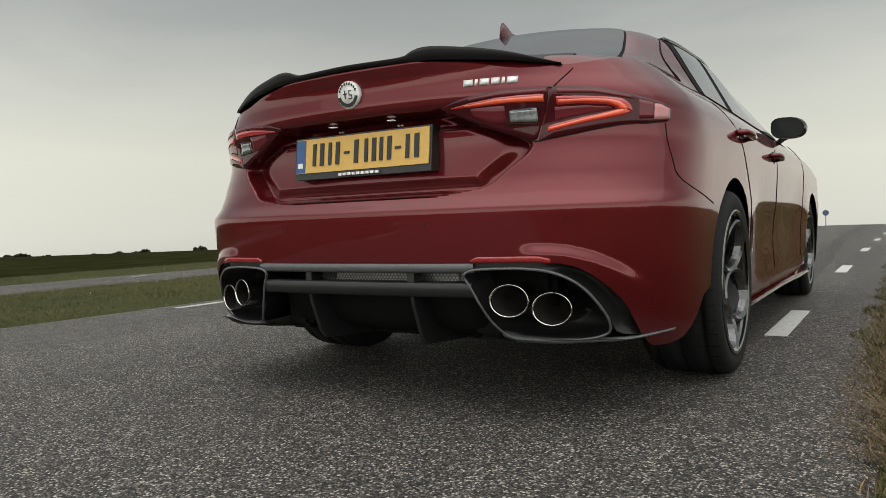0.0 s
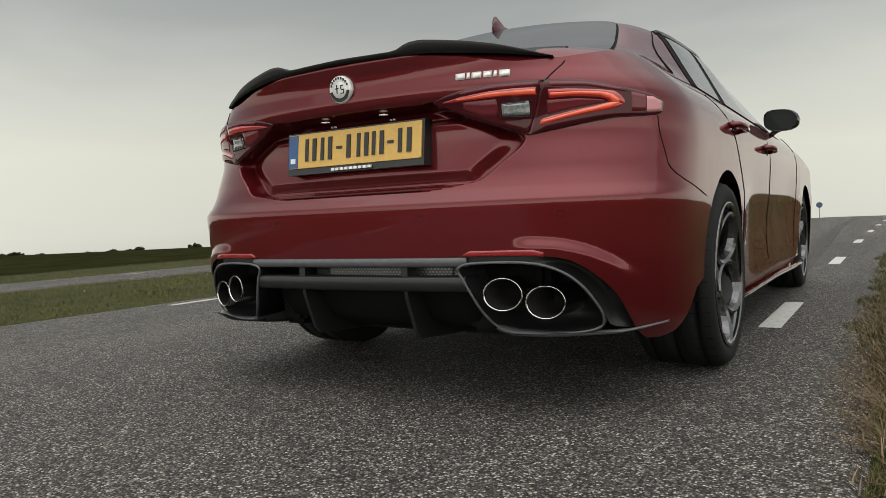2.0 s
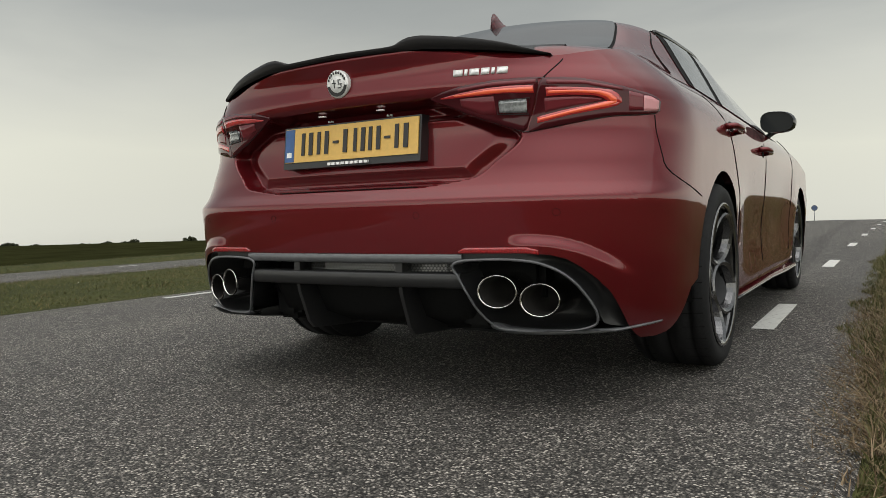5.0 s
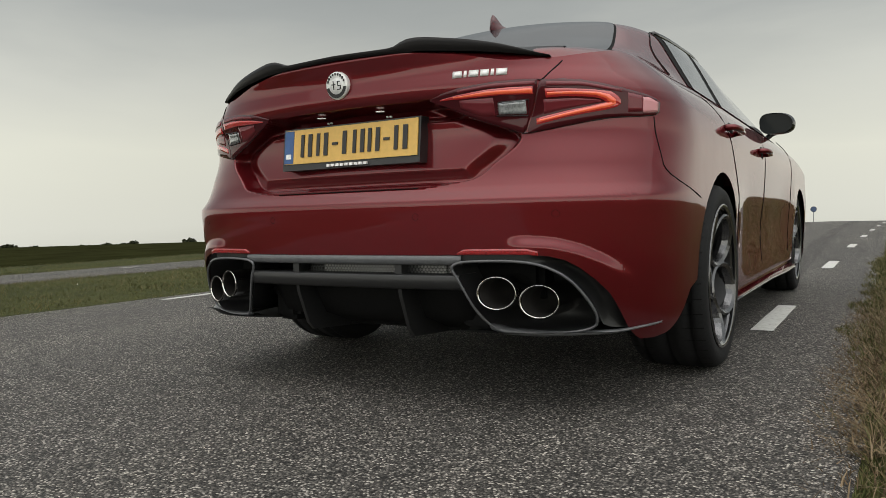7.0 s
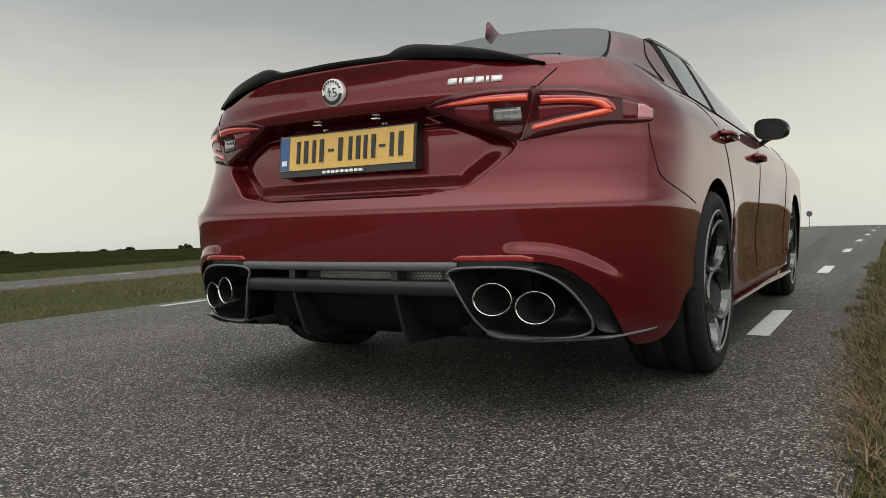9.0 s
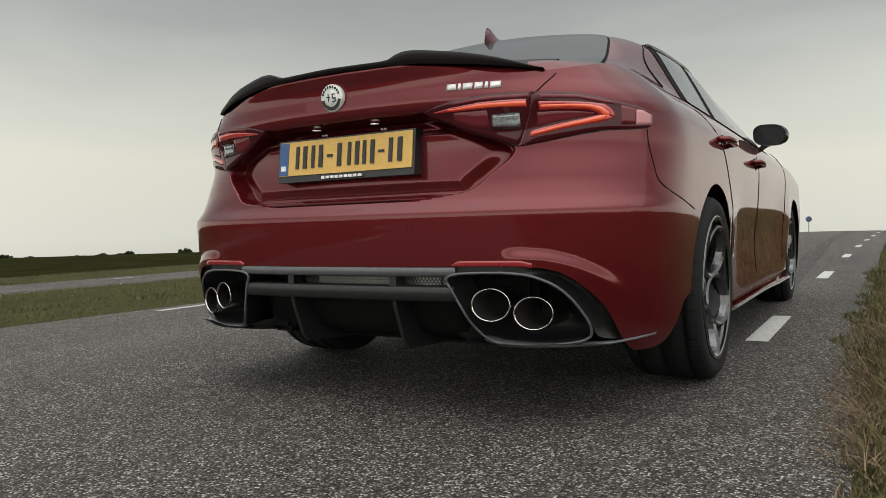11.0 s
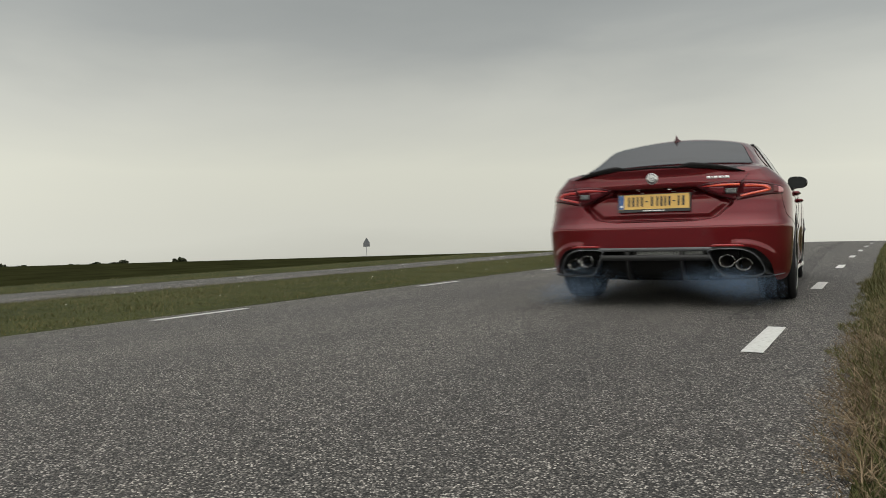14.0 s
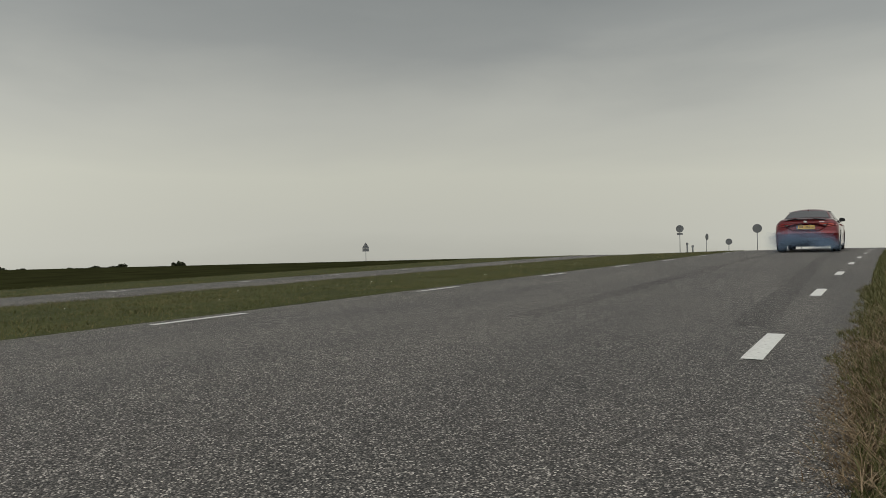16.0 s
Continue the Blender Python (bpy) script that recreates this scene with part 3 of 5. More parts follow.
# ---------------------------------------------------------------- tail lamps
def tail_lamp(sign):
    up_in = tab([(0.315, 0.897), (0.35, 0.907), (0.39, 0.916), (0.45, 0.923), (0.50, 0.928), (0.56, 0.930), (0.617, 0.929)])
    lo_in = lin((0.315, 0.892), (0.452, 0.828), (0.568, 0.786), (0.574, 0.789), (0.612, 0.915))
    up_out = tab([(0.580, 0.795), (0.600, 0.865), (0.621, 0.927), (0.66, 0.928), (0.715, 0.924), (0.76, 0.915), (0.791, 0.907), (0.82, 0.898), (0.849, 0.889), (0.866, 0.880), (0.873, 0.868)])
    lo_out = lin((0.580, 0.786), (0.63, 0.794), (0.686, 0.805), (0.765, 0.822), (0.80, 0.826), (0.837, 0.828), (0.866, 0.834), (0.873, 0.842))
    lamp = band("tail_lamp", lo_in, up_in, 0.315, 0.612, 0.006, LENS_DK, sign, 34, 9, label="smoked dark-red lamp half in the trunk lid")
    # lit bar of the inner half
    band("light_bar", lin((0.345, 0.891), (0.42, 0.892), (0.52, 0.895), (0.600, 0.892)), lin((0.345, 0.894), (0.40, 0.903), (0.48, 0.910), (0.54, 0.912), (0.605, 0.911)), 0.345, 0.600, 0.0072, TAIL if sign > 0 else TAIL_DIM, sign, 26, 4, lamp)
    if sign > 0:
        band("lamp_core", lin((0.40, 0.8955), (0.52, 0.898), (0.600, 0.896)), lin((0.40, 0.8995), (0.48, 0.9065), (0.600, 0.9075)), 0.385, 0.598, 0.0080, CORE, sign, 24, 3, lamp)
    band("upper_lens", lin((0.40, 0.906), (0.48, 0.913), (0.606, 0.914)), lin((0.40, 0.914), (0.5, 0.924), (0.606, 0.925)), 0.40, 0.606, 0.0068, LENS, sign, 16, 3, lamp)
    band("mid_lens", lin((0.40, 0.866), (0.46, 0.838), (0.50, 0.838)), lin((0.40, 0.888), (0.50, 0.889)), 0.40, 0.495, 0.0066, LENS, sign, 12, 4, lamp)
    rev = band("reverse_lamp", lin((0.50, 0.842), (0.583, 0.838)), lin((0.50, 0.874), (0.583, 0.878)), 0.505, 0.578, 0.0075, LENS_CLEAR, sign, 10, 5, lamp, "clear silver reversing lamp")
    tube("reverse_frame", [(sign * p.x, p.y - AX, p.z) for p in (rear(a, b, 0.0105) for a, b in ((0.50, 0.838), (0.582, 0.834), (0.587, 0.880), (0.508, 0.877)))], 0.0018, BLACK, lamp, closed=True)
    outer = band("tail_lamp", lo_out, up_out, 0.580, 0.873, 0.006, LENS_DK, sign, 44, 9, label="smoked dark-red lamp half wrapping the wing")
    band("light_bar", lin((0.629, 0.882), (0.676, 0.884), (0.74, 0.880), (0.758, 0.874), (0.768, 0.864), (0.797, 0.860)), lin((0.629, 0.905), (0.678, 0.904), (0.74, 0.900), (0.778, 0.894), (0.790, 0.884), (0.797, 0.872)), 0.629, 0.797, 0.0074, TAIL if sign > 0 else TAIL_DIM, sign, 26, 4, outer)
    band("light_bar", lin((0.602, 0.808), (0.631, 0.815), (0.673, 0.826), (0.738, 0.839), (0.764, 0.844), (0.788, 0.852), (0.797, 0.862)), lin((0.602, 0.825), (0.631, 0.833), (0.673, 0.843), (0.726, 0.854), (0.752, 0.861), (0.768, 0.866), (0.797, 0.870)), 0.602, 0.797, 0.0072, TAIL if sign > 0 else TAIL_DIM, sign, 26, 4, outer)
    if sign > 0:
        band("lamp_core", lin((0.633, 0.889), (0.70, 0.889), (0.745, 0.885), (0.766, 0.876), (0.776, 0.862), (0.786, 0.866)), lin((0.633, 0.896), (0.70, 0.896), (0.75, 0.893), (0.772, 0.887), (0.786, 0.874)), 0.633, 0.786, 0.0082, CORE, sign, 24, 3, outer)
        band("lamp_core", lin((0.604, 0.815), (0.631, 0.820), (0.673, 0.830), (0.738, 0.844), (0.770, 0.851), (0.786, 0.860)), lin((0.604, 0.821), (0.631, 0.827), (0.673, 0.838), (0.738, 0.854), (0.770, 0.864), (0.786, 0.868)), 0.604, 0.786, 0.0080, CORE, sign, 24, 3, outer)
    band("upper_lens", lin((0.63, 0.911), (0.72, 0.909), (0.80, 0.893)), lin((0.63, 0.923), (0.715, 0.919), (0.80, 0.901)), 0.632, 0.80, 0.0068, LENS, sign, 16, 3, outer)
    band("mid_lens", lin((0.622, 0.836), (0.66, 0.846), (0.72, 0.858), (0.755, 0.868)), lin((0.622, 0.877), (0.70, 0.878), (0.755, 0.872)), 0.622, 0.755, 0.0066, LENS, sign, 16, 5, outer)
    band("end_lens", lin((0.81, 0.838), (0.852, 0.842)), lin((0.81, 0.893), (0.852, 0.882)), 0.812, 0.841, 0.0068, LENS, sign, 10, 5, outer)
    band("side_reflector", lin((0.853, 0.838), (0.874, 0.843)), lin((0.853, 0.882), (0.871, 0.869)), 0.842, 0.870, 0.0070, LENS_PINK, sign, 8, 5, outer, "pale pink side reflector")
    rim = [(0.315, 0.894)] + [(x, up_in(x)) for x in (0.35, 0.4, 0.45, 0.5, 0.56, 0.61)] + [(x, up_out(x)) for x in (0.63, 0.67, 0.715, 0.76, 0.80, 0.849, 0.866, 0.8735)] + [(0.8735, 0.842)] + [(x, lo_out(x)) for x in (0.866, 0.837, 0.78, 0.72, 0.65, 0.585)] + [(x, lo_in(x)) for x in (0.568, 0.5, 0.452, 0.38)]
    tube("lamp_seal", [(sign * p.x, p.y - AX, p.z) for p in (rear(a, b, 0.004) for a, b in rim)], 0.0016, GLOSS, outer, closed=True)


for sgn in (1, -1):
    tail_lamp(sgn)
    # shut lines of the lid and of the bumper
    seam("lid_shut_line", [(sgn * p.x, p.y, p.z) for p in (rear(lid_edge(z), z, 0.0) for z in np.linspace(0.929, 0.985, 6))])
    pts = [(sgn * (W_T(z) * (1 - (1 - min(1, (0.355 - Y_T(z)) / L_C)) ** N_T(z)) ** (1 / N_T(z))), 0.355, z) for z in np.linspace(0.83, 0.695, 8)]
    seam("bumper_shut_line", pts + [(sgn * (0.0005 + W_T(z) * (1 - (1 - min(1, (y - Y_T(z)) / L_C)) ** N_T(z)) ** (1 / N_T(z))), y, z) for y, z in ((0.362, 0.680), (0.38, 0.665), (0.42, 0.648), (0.47, 0.634), (0.52, 0.622), (0.58, 0.610), (0.62, 0.602))], 0.0018)
low_edge = [(x, 0.6440) for x in np.linspace(-0.27, 0.27, 25)]
seam("lid_shut_line", [tuple(rear(x, z, 0.0005)) for x, z in low_edge], 0.0014)


# ---------------------------------------------------------------- plate, badge, letters
def sheet_box(name, x0, x1, z0, z1, y_of, front, back, mat, parent, label="", bevel=0.0):
    """A thin upright slab whose face follows y_of(z)."""
    vs = []
    for off in (-front, back):
        vs += [(x0, y_of(z0) + off, z0), (x1, y_of(z0) + off, z0), (x1, y_of(z1) + off, z1), (x0, y_of(z1) + off, z1)]
    fs = [(0, 1, 2, 3), (7, 6, 5, 4), (0, 4, 5, 1), (1, 5, 6, 2), (2, 6, 7, 3), (3, 7, 4, 0)]
    ob = on_car(name, vs, fs, mat, parent, label)
    ob.data.polygons.foreach_set("use_smooth", [False] * 6)
    return ob


def plate_y(z):
    return 0.050 + (z - 0.744) * 0.12


holder = sheet_box("plate_holder", -0.268, 0.268, 0.722, 0.858, plate_y, -0.004, 0.045, BLACK, car, "black plastic plate holder")
sheet_box("number_plate", -0.260, 0.260, 0.743, 0.853, plate_y, 0.0, 0.004, PLATE, holder, "yellow number plate with dark bars")
sheet_box("plate_band", -0.259, -0.221, 0.745, 0.851, plate_y, 0.0015, 0.0, PLATE_BLUE, holder, "blue plate band")
sheet_box("band_mark", -0.250, -0.230, 0.760, 0.776, plate_y, 0.003, -0.001, ENAMEL, holder)
for bx, bw in ((-0.165, 0.046), (-0.100, 0.046), (-0.048, 0.022), (-0.010, 0.026), (0.045, 0.044), (0.103, 0.044), (0.150, 0.022), (0.202, 0.048)):
    tall = bw > 0.025
    cuts = ((-0.5, -0.22), (0.16, 0.5)) if bw > 0.03 else ((-0.3, 0.3),) if tall else ((-0.5, 0.5),)
    for c0, c1 in cuts:
        sheet_box("plate_bar", bx + bw * c0, bx + bw * c1, 0.764 if tall else 0.795, 0.836 if tall else 0.803, plate_y, 0.0035, -0.001, INK, holder)
for i in range(9):
    sheet_box("holder_mark", -0.075 + i * 0.018, -0.063 + i * 0.018, 0.727, 0.735, plate_y, -0.002, -0.006, SILVER, holder)


def disc(name, centre, r, depth, mat, parent, label="", segs=40, tilt=0.0, r_in=0.0):
    prof = [(r_in, -depth), (r - 0.003, -depth), (r, -depth + 0.003), (r, 0.004)]
    v, f = lathe(prof, segs, "y")
    c, s = math.cos(tilt), math.sin(tilt)
    v = [(x + centre[0], y * c - z * s + centre[1], y * s + z * c + centre[2]) for x, y, z in v]
    return on_car(name, v, f, mat, parent, label)


by = rear(0, 0.968).y
badge = disc("round_badge", (0, by, 0.968), 0.042, 0.014, SILVER, car, "round silver and black maker's badge", tilt=0.1)
disc("badge_ring", (0, by, 0.968), 0.039, 0.0150, ENAMEL, badge, tilt=0.1, r_in=0.026)
disc("badge_field", (0, by, 0.968), 0.027, 0.0155, ENAMEL, badge, tilt=0.1)
for dx, dz, w, h in ((-0.010, 0.0, 0.003, 0.026), (-0.010, 0.002, 0.015, 0.003), (0.010, 0.010, 0.012, 0.003), (0.006, 0.004, 0.003, 0.010), (0.012, -0.002, 0.013, 0.003), (0.016, -0.008, 0.003, 0.010), (0.009, -0.013, 0.012, 0.003)):
    sheet_box("badge_figure", dx - w / 2, dx + w / 2, 0.968 + dz - h / 2, 0.968 + dz + h / 2, lambda z: by - 0.016 - (z - 0.968) * 0.1, 0.001, 0.002, INK, badge)
for i in range(9):
    a = math.pi * (0.12 + 0.76 * i / 8)
    cx, cz = 0.0325 * math.cos(a), 0.0325 * math.sin(a)
    sheet_box("badge_mark", cx - 0.0028, cx + 0.0028, 0.968 + cz - 0.0036, 0.968 + cz + 0.0036, lambda z: by - 0.0155 - (z - 0.968) * 0.1, 0.001, 0.002, INK, badge)
arc = []
for r in (0.0275, 0.0385):
    for k in range(17):
        a = math.pi * (1.06 + 0.88 * k / 16)
        arc.append((r * math.cos(a), by - 0.0162 + r * math.sin(a) * -0.1, 0.968 + r * math.sin(a)))
on_car("badge_arc", arc, grid_faces(2, 17), INK, badge)
# six chrome bars where the model's name stands
lx = 0.385
for w in (0.026, 0.008, 0.026, 0.022, 0.008, 0.028):
    x0 = lx
    band("name_bar", lambda x: 0.9490, lambda x: 0.9665, x0, x0 + w, 0.004, SILVER, 1, 4, 3, label="raised chrome bar")
    lx += w + 0.006

# lamps and sockets under the lid's lip
for lx in (-0.115, 0.115):
    sheet_box("licence_lamp", lx - 0.011, lx + 0.011, 0.8832, 0.8850, lambda z: 0.070, 0.004, 0.012, PLATE_LIGHT, car)
    for k in (-0.006, 0.006):
        disc("lid_stud", (lx + 0.03 + k, 0.078, 0.866), 0.0032, 0.006, ENAMEL, car, segs=10)


# ---------------------------------------------------------------- spoiler and roof fin
def spoiler():
    verts, n = [], 61
    hump = tab([(0.0, 0.018), (0.18, 0.019), (0.215, 0.023), (0.245, 0.038), (0.28, 0.042), (0.40, 0.038), (0.52, 0.027), (0.60, 0.013), (0.645, 0.003)])
    for i in range(n):
        x = -0.638 + 1.276 * i / (n - 1)
        zb = float(np.interp(abs(x), [0, 0.3, 0.5, 0.645], [1.033, 1.026, 1.006, 0.986]))
        p = rear(x, zb, 0.002)
        h = hump(abs(x))
        b = 0.035 + h * 0.8
        zt = lambda yy: top_at(x * 0.98, yy).z
        verts += [(x, p.y - 0.001, zb + 0.008), (x, p.y - 0.010, zb + 0.010 + h * 0.5), (x, p.y - 0.010 + 0.004, zb + 0.004 + h), (x, p.y + 0.02, zb + 0.004 + h), (x, p.y + b + 0.06, max(zt(p.y + b + 0.06), zb) + 0.002), (x, p.y + b + 0.09, max(zt(p.y + b + 0.09), zb) - 0.006)]
    on_car("boot_spoiler", verts, grid_faces(n, 6, True), CARBON, car, "black carbon-fibre lip spoiler with raised ends")


spoiler()


def fin():
    verts, n = [], 12
    for i in range(n):
        u = i / (n - 1)
        y = 1.055 + 0.21 * u
        zb = top_at(0, y).z - 0.004
        h = 0.068 * math.exp(-((u - 0.10) / 0.36) ** 2) if u > 0.10 else 0.068 * (0.75 + 2.5 * u)
        wd = 0.048 * math.sin(math.pi * min(1, 0.25 + 0.75 * (1 - u))) ** 0.6 + 0.003
        for k in (-1, -0.55, -0.22, 0, 0.22, 0.55, 1):
            verts.append((wd * k * 1.0, y + 0.03 * h / 0.08 * (0 if abs(k) > 0.6 else -0.6), zb + h * (1 - abs(k) ** 0.55)))
    faces = grid_faces(n, 7) + [tuple(range(7))]
    on_car("roof_fin", verts, faces, FIN_RED, car, "dark red shark-fin aerial")


fin()

# ---------------------------------------------------------------- glass
GE = tab([(0.55, 0.60), (0.60, 0.645), (0.70, 0.628), (0.85, 0.59), (1.0, 0.545), (1.06, 0.515), (1.085, 0.47)])
for nm, grow, out, mat in (("window_seal", 0.009, 0.002, DARK), ("rear_window", 0.0, 0.005, GLASS)):
    ysv = np.linspace(0.565 - grow, 1.078 + grow, 30)
    patch(nm, lambda u, y, g=grow, o=out: top_at(u * (GE(min(1.085, max(0.55, y))) + g), y, o), np.linspace(-1, 1, 41), ysv, mat, car, "dark tinted rear window" if nm == "rear_window" else "")
for sgn in (1, -1):
    hi = tab([(1.2, 0.98), (2.2, 0.97), (2.6, 0.95), (2.92, 0.80), (3.05, 0.45)])
    panes = (("window_seal", (1.210, 0.165), (3.03, 0.0), 0.0, 0.002, DARK), ("rear_door_window", (1.268, 0.165), (1.580, 0.22), 0.09, 0.004, GLASS_SIDE), ("front_door_window", (1.668, 0.22), (2.93, 0.0), 0.09, 0.004, GLASS_SIDE))
    for nm, back, front, inset, out, mat in panes:
        def sheet(u, v, a=back, b=front, g=inset, o=out, q=sgn):
            y = (a[0] + a[1] * u) * (1 - v) + (b[0] + b[1] * u) * v
            low = 0.0 if g else 0.02
            p = side_at(low + (max(low, hi(y) - g) - low) * u, y, o)
            return (q * p.x, p.y, p.z)
        patch(nm, sheet, np.linspace(0, 1, 11), np.linspace(0, 1, 26), mat, car)
    tube("roof_trim", [(sgn * p.x, p.y - AX, p.z) for p in (side_at(hi(y) + 0.01, y, 0.002) for y in np.linspace(1.40, 3.02, 30))], 0.0115, GLOSS, car)
    seam("door_frame_line", [(sgn * p.x, p.y, p.z) for p in (side_at(b, a, 0.001) for a, b in ((0.985, 0.03), (1.03, 0.25), (1.07, 0.42), (1.11, 0.54), (1.15, 0.64), (1.19, 0.72), (1.25, 0.83), (1.32, 0.95), (1.39, 1.02), (1.48, 1.06), (1.62, 1.08)))], 0.0026)
    # door shut lines, handles, mirror
    for yy, back in ((1.385, 0.26), (2.2, 0.05), (3.27, -0.12)):
        zs = np.linspace(0.30, 0.985, 18)
        ysl = [yy - back * smooth((z - 0.5) / 0.5) for z in zs]
        seam("door_shut_line", [(sgn * flank(y, z), y, z) for y, z in zip(ysl, zs)], 0.0024)
    for yy, zz in ((1.24, 0.862), (2.06, 0.828)):
        fl = flank(yy, zz)
        hd = [(sgn * (fl - 0.002), yy - 0.10, zz + 0.004), (sgn * (fl + 0.026), yy - 0.085, zz + 0.006), (sgn * (fl + 0.034), yy, zz + 0.004), (sgn * (fl + 0.026), yy + 0.085, zz), (sgn * (fl - 0.002), yy + 0.10, zz - 0.002)]
        tube("door_handle", [(x, y - AX, z) for x, y, z in hd], 0.016, PAINT, car, "body-coloured pull handle", sides=10, flat=0.75)
        # flat dark disc on the paint, standing in for the shaded hollow behind the handle
        v, f = lathe([(0.0, 0.002), (0.028, 0.002), (0.034, -0.006)], 20, "x")
        on_car("handle_cup_shade", [(sgn * (a + fl), b * 1.3 + yy, c + zz - 0.002) for a, b, c in v], f, DARK, car)

    def mirror(s):
        verts, nu, nv = [], 14, 22
        for i in range(nu):
            u = i / (nu - 1)
            y = 2.80 + 0.17 * u
            r = (1 - max(0.0, (u - 0.12) / 0.88) ** 2.2) ** 0.5 if u > 0.12 else 0.93 + 0.07 * u / 0.12
            for k in range(nv):
                a = 2 * math.pi * k / nv
                ca, sa = math.cos(a), math.sin(a)
                x = 0.893 + 0.093 * r * math.copysign(abs(ca) ** 0.75, ca) + 0.02 * u
                z = 1.045 + 0.062 * r * math.copysign(abs(sa) ** 0.8, sa) + 0.010 * -ca * (sa > 0)
                verts.append((s * x, y, z))
        faces = [(i * nv + k, i * nv + (k + 1) % nv, (i + 1) * nv + (k + 1) % nv, (i + 1) * nv + k) for i in range(nu - 1) for k in range(nv)]
        shell = on_car("door_mirror", verts, faces, GLOSS, car, "gloss black door mirror")
        verts = [(s * 0.893, 2.812, 1.045)] + [(p[0] * 1.0, 2.812, p[2]) for p in verts[:nv]]
        on_car("mirror_glass", verts, [(0, 1 + k, 1 + (k + 1) % nv) for k in range(nv)], MIRROR, shell)
        tube("mirror_arm", [(s * 0.79, 2.92 - AX, 0.95), (s * 0.82, 2.91 - AX, 0.965), (s * 0.86, 2.88 - AX, 0.99), (s * 0.89, 2.87 - AX, 1.0)], 0.022, GLOSS, shell, sides=10, flat=0.6)
    mirror(sgn)
    # sill skirt
    sk = []
    for yy in np.linspace(1.365, 3.44, 24):
        kick = 0.02 * smooth((yy - 2.3) / 0.7)
        for dx, z in ((-0.06, 0.304), (-0.033, 0.301), (-0.036, 0.268), (-0.042, 0.226), (-0.040, 0.214), (-0.020 + 0.9 * kick, 0.206), (-0.019 + 0.9 * kick, 0.194), (-0.06, 0.182)):
            sk.append((sgn * (0.925 + dx), yy, z + 0.03 * smooth((yy - 2.9) / 0.5) * (z > 0.25)))
    skirt = on_car("sill_skirt", sk, grid_faces(24, 8), PAINT, car, "red side skirt with a black blade")
    skirt.data.polygons.foreach_set("use_smooth", [False] * len(skirt.data.polygons))
    tube("skirt_blade", [(sgn * (0.908 + 0.020 * smooth((yy - 2.3) / 0.7)), yy - AX, 0.196) for yy in np.linspace(1.40, 3.38, 16)], 0.009, GLOSS, car, flat=0.5)


# ---------------------------------------------------------------- lower tail: diffuser, exhausts
def flat_rear(x, z, back=0.0):
    p = rear(x, z)
    return Vector((p.x, p.y + back, p.z))


def slat(name, x0, x1, z0f, z1f, out, depth, mat, parent, label="", nu=30):
    """A blade across the tail with thickness."""
    verts = []
    for i in range(nu):
        x = x0 + (x1 - x0) * i / (nu - 1)
        z0, z1 = z0f(x), z1f(x)
        a, b = rear(x, z0, out), rear(x, z1, out)
        r = min(0.006, (z1 - z0) * 0.3)
        verts += [(x, b.y + depth, z1), (x, b.y + r, z1), (x, b.y, z1 - r), (x, a.y, z0 + r), (x, a.y + r, z0), (x, a.y + depth, z0)]
    return on_car(name, verts, grid_faces(nu, 6), mat, parent, label)


diff = slat("rear_diffuser", -0.405, 0.405, lambda x: 0.352, lambda x: 0.396, 0.004, 0.10, BLACK, car, "matt black rear diffuser with vertical fins")
slat("diffuser_lip", -0.415, 0.415, lambda x: 0.424, lambda x: 0.452, 0.004, 0.12, GREYTRIM, diff, "grey satin trim blade", nu=50)
# long tray that falls away under the tail
tray = []
for i in range(33):
    x = -0.45 + 0.90 * i / 32
    for y, z in ((0.10, 0.36), (0.13, 0.30), (0.16, 0.25), (0.30, 0.20), (0.6, 0.17)):
        tray.append((x, y + 0.08 * smooth((abs(x) - 0.36) / 0.1), z + 0.03 * smooth((abs(x) - 0.36) / 0.1)))
on_car("diffuser_tray", tray, grid_faces(33, 5), SHIELD, diff)
for fx in (-0.20, 0.20):
    z_low = 0.205 if abs(fx) < 0.3 else 0.215
    bm = bmesh.new()
    prof = [(0.030, 0.354), (0.034, 0.33), (0.075, z_low + 0.02), (0.10, z_low - 0.005), (0.34, z_low - 0.02), (0.36, 0.30), (0.20, 0.354)]
    fr = [bm.verts.new((fx - 0.006, y - AX, z)) for y, z in prof]
    bk = [bm.verts.new((fx + 0.006, y - AX, z)) for y, z in prof]
    bm.faces.new(fr)
    bm.faces.new(bk[::-1])
    for i in range(len(prof)):
        j = (i + 1) % len(prof)
        bm.faces.new((fr[j], fr[i], bk[i], bk[j]))
    part("diffuser_fin", bm, BLACK, diff)
for dx in (-0.385, 0.385):
    part("duct_wall", box_bm(dx - 0.055, dx + 0.055, 0.165 - AX, 0.60 - AX, 0.212, 0.39, 0.02), SHIELD, diff)
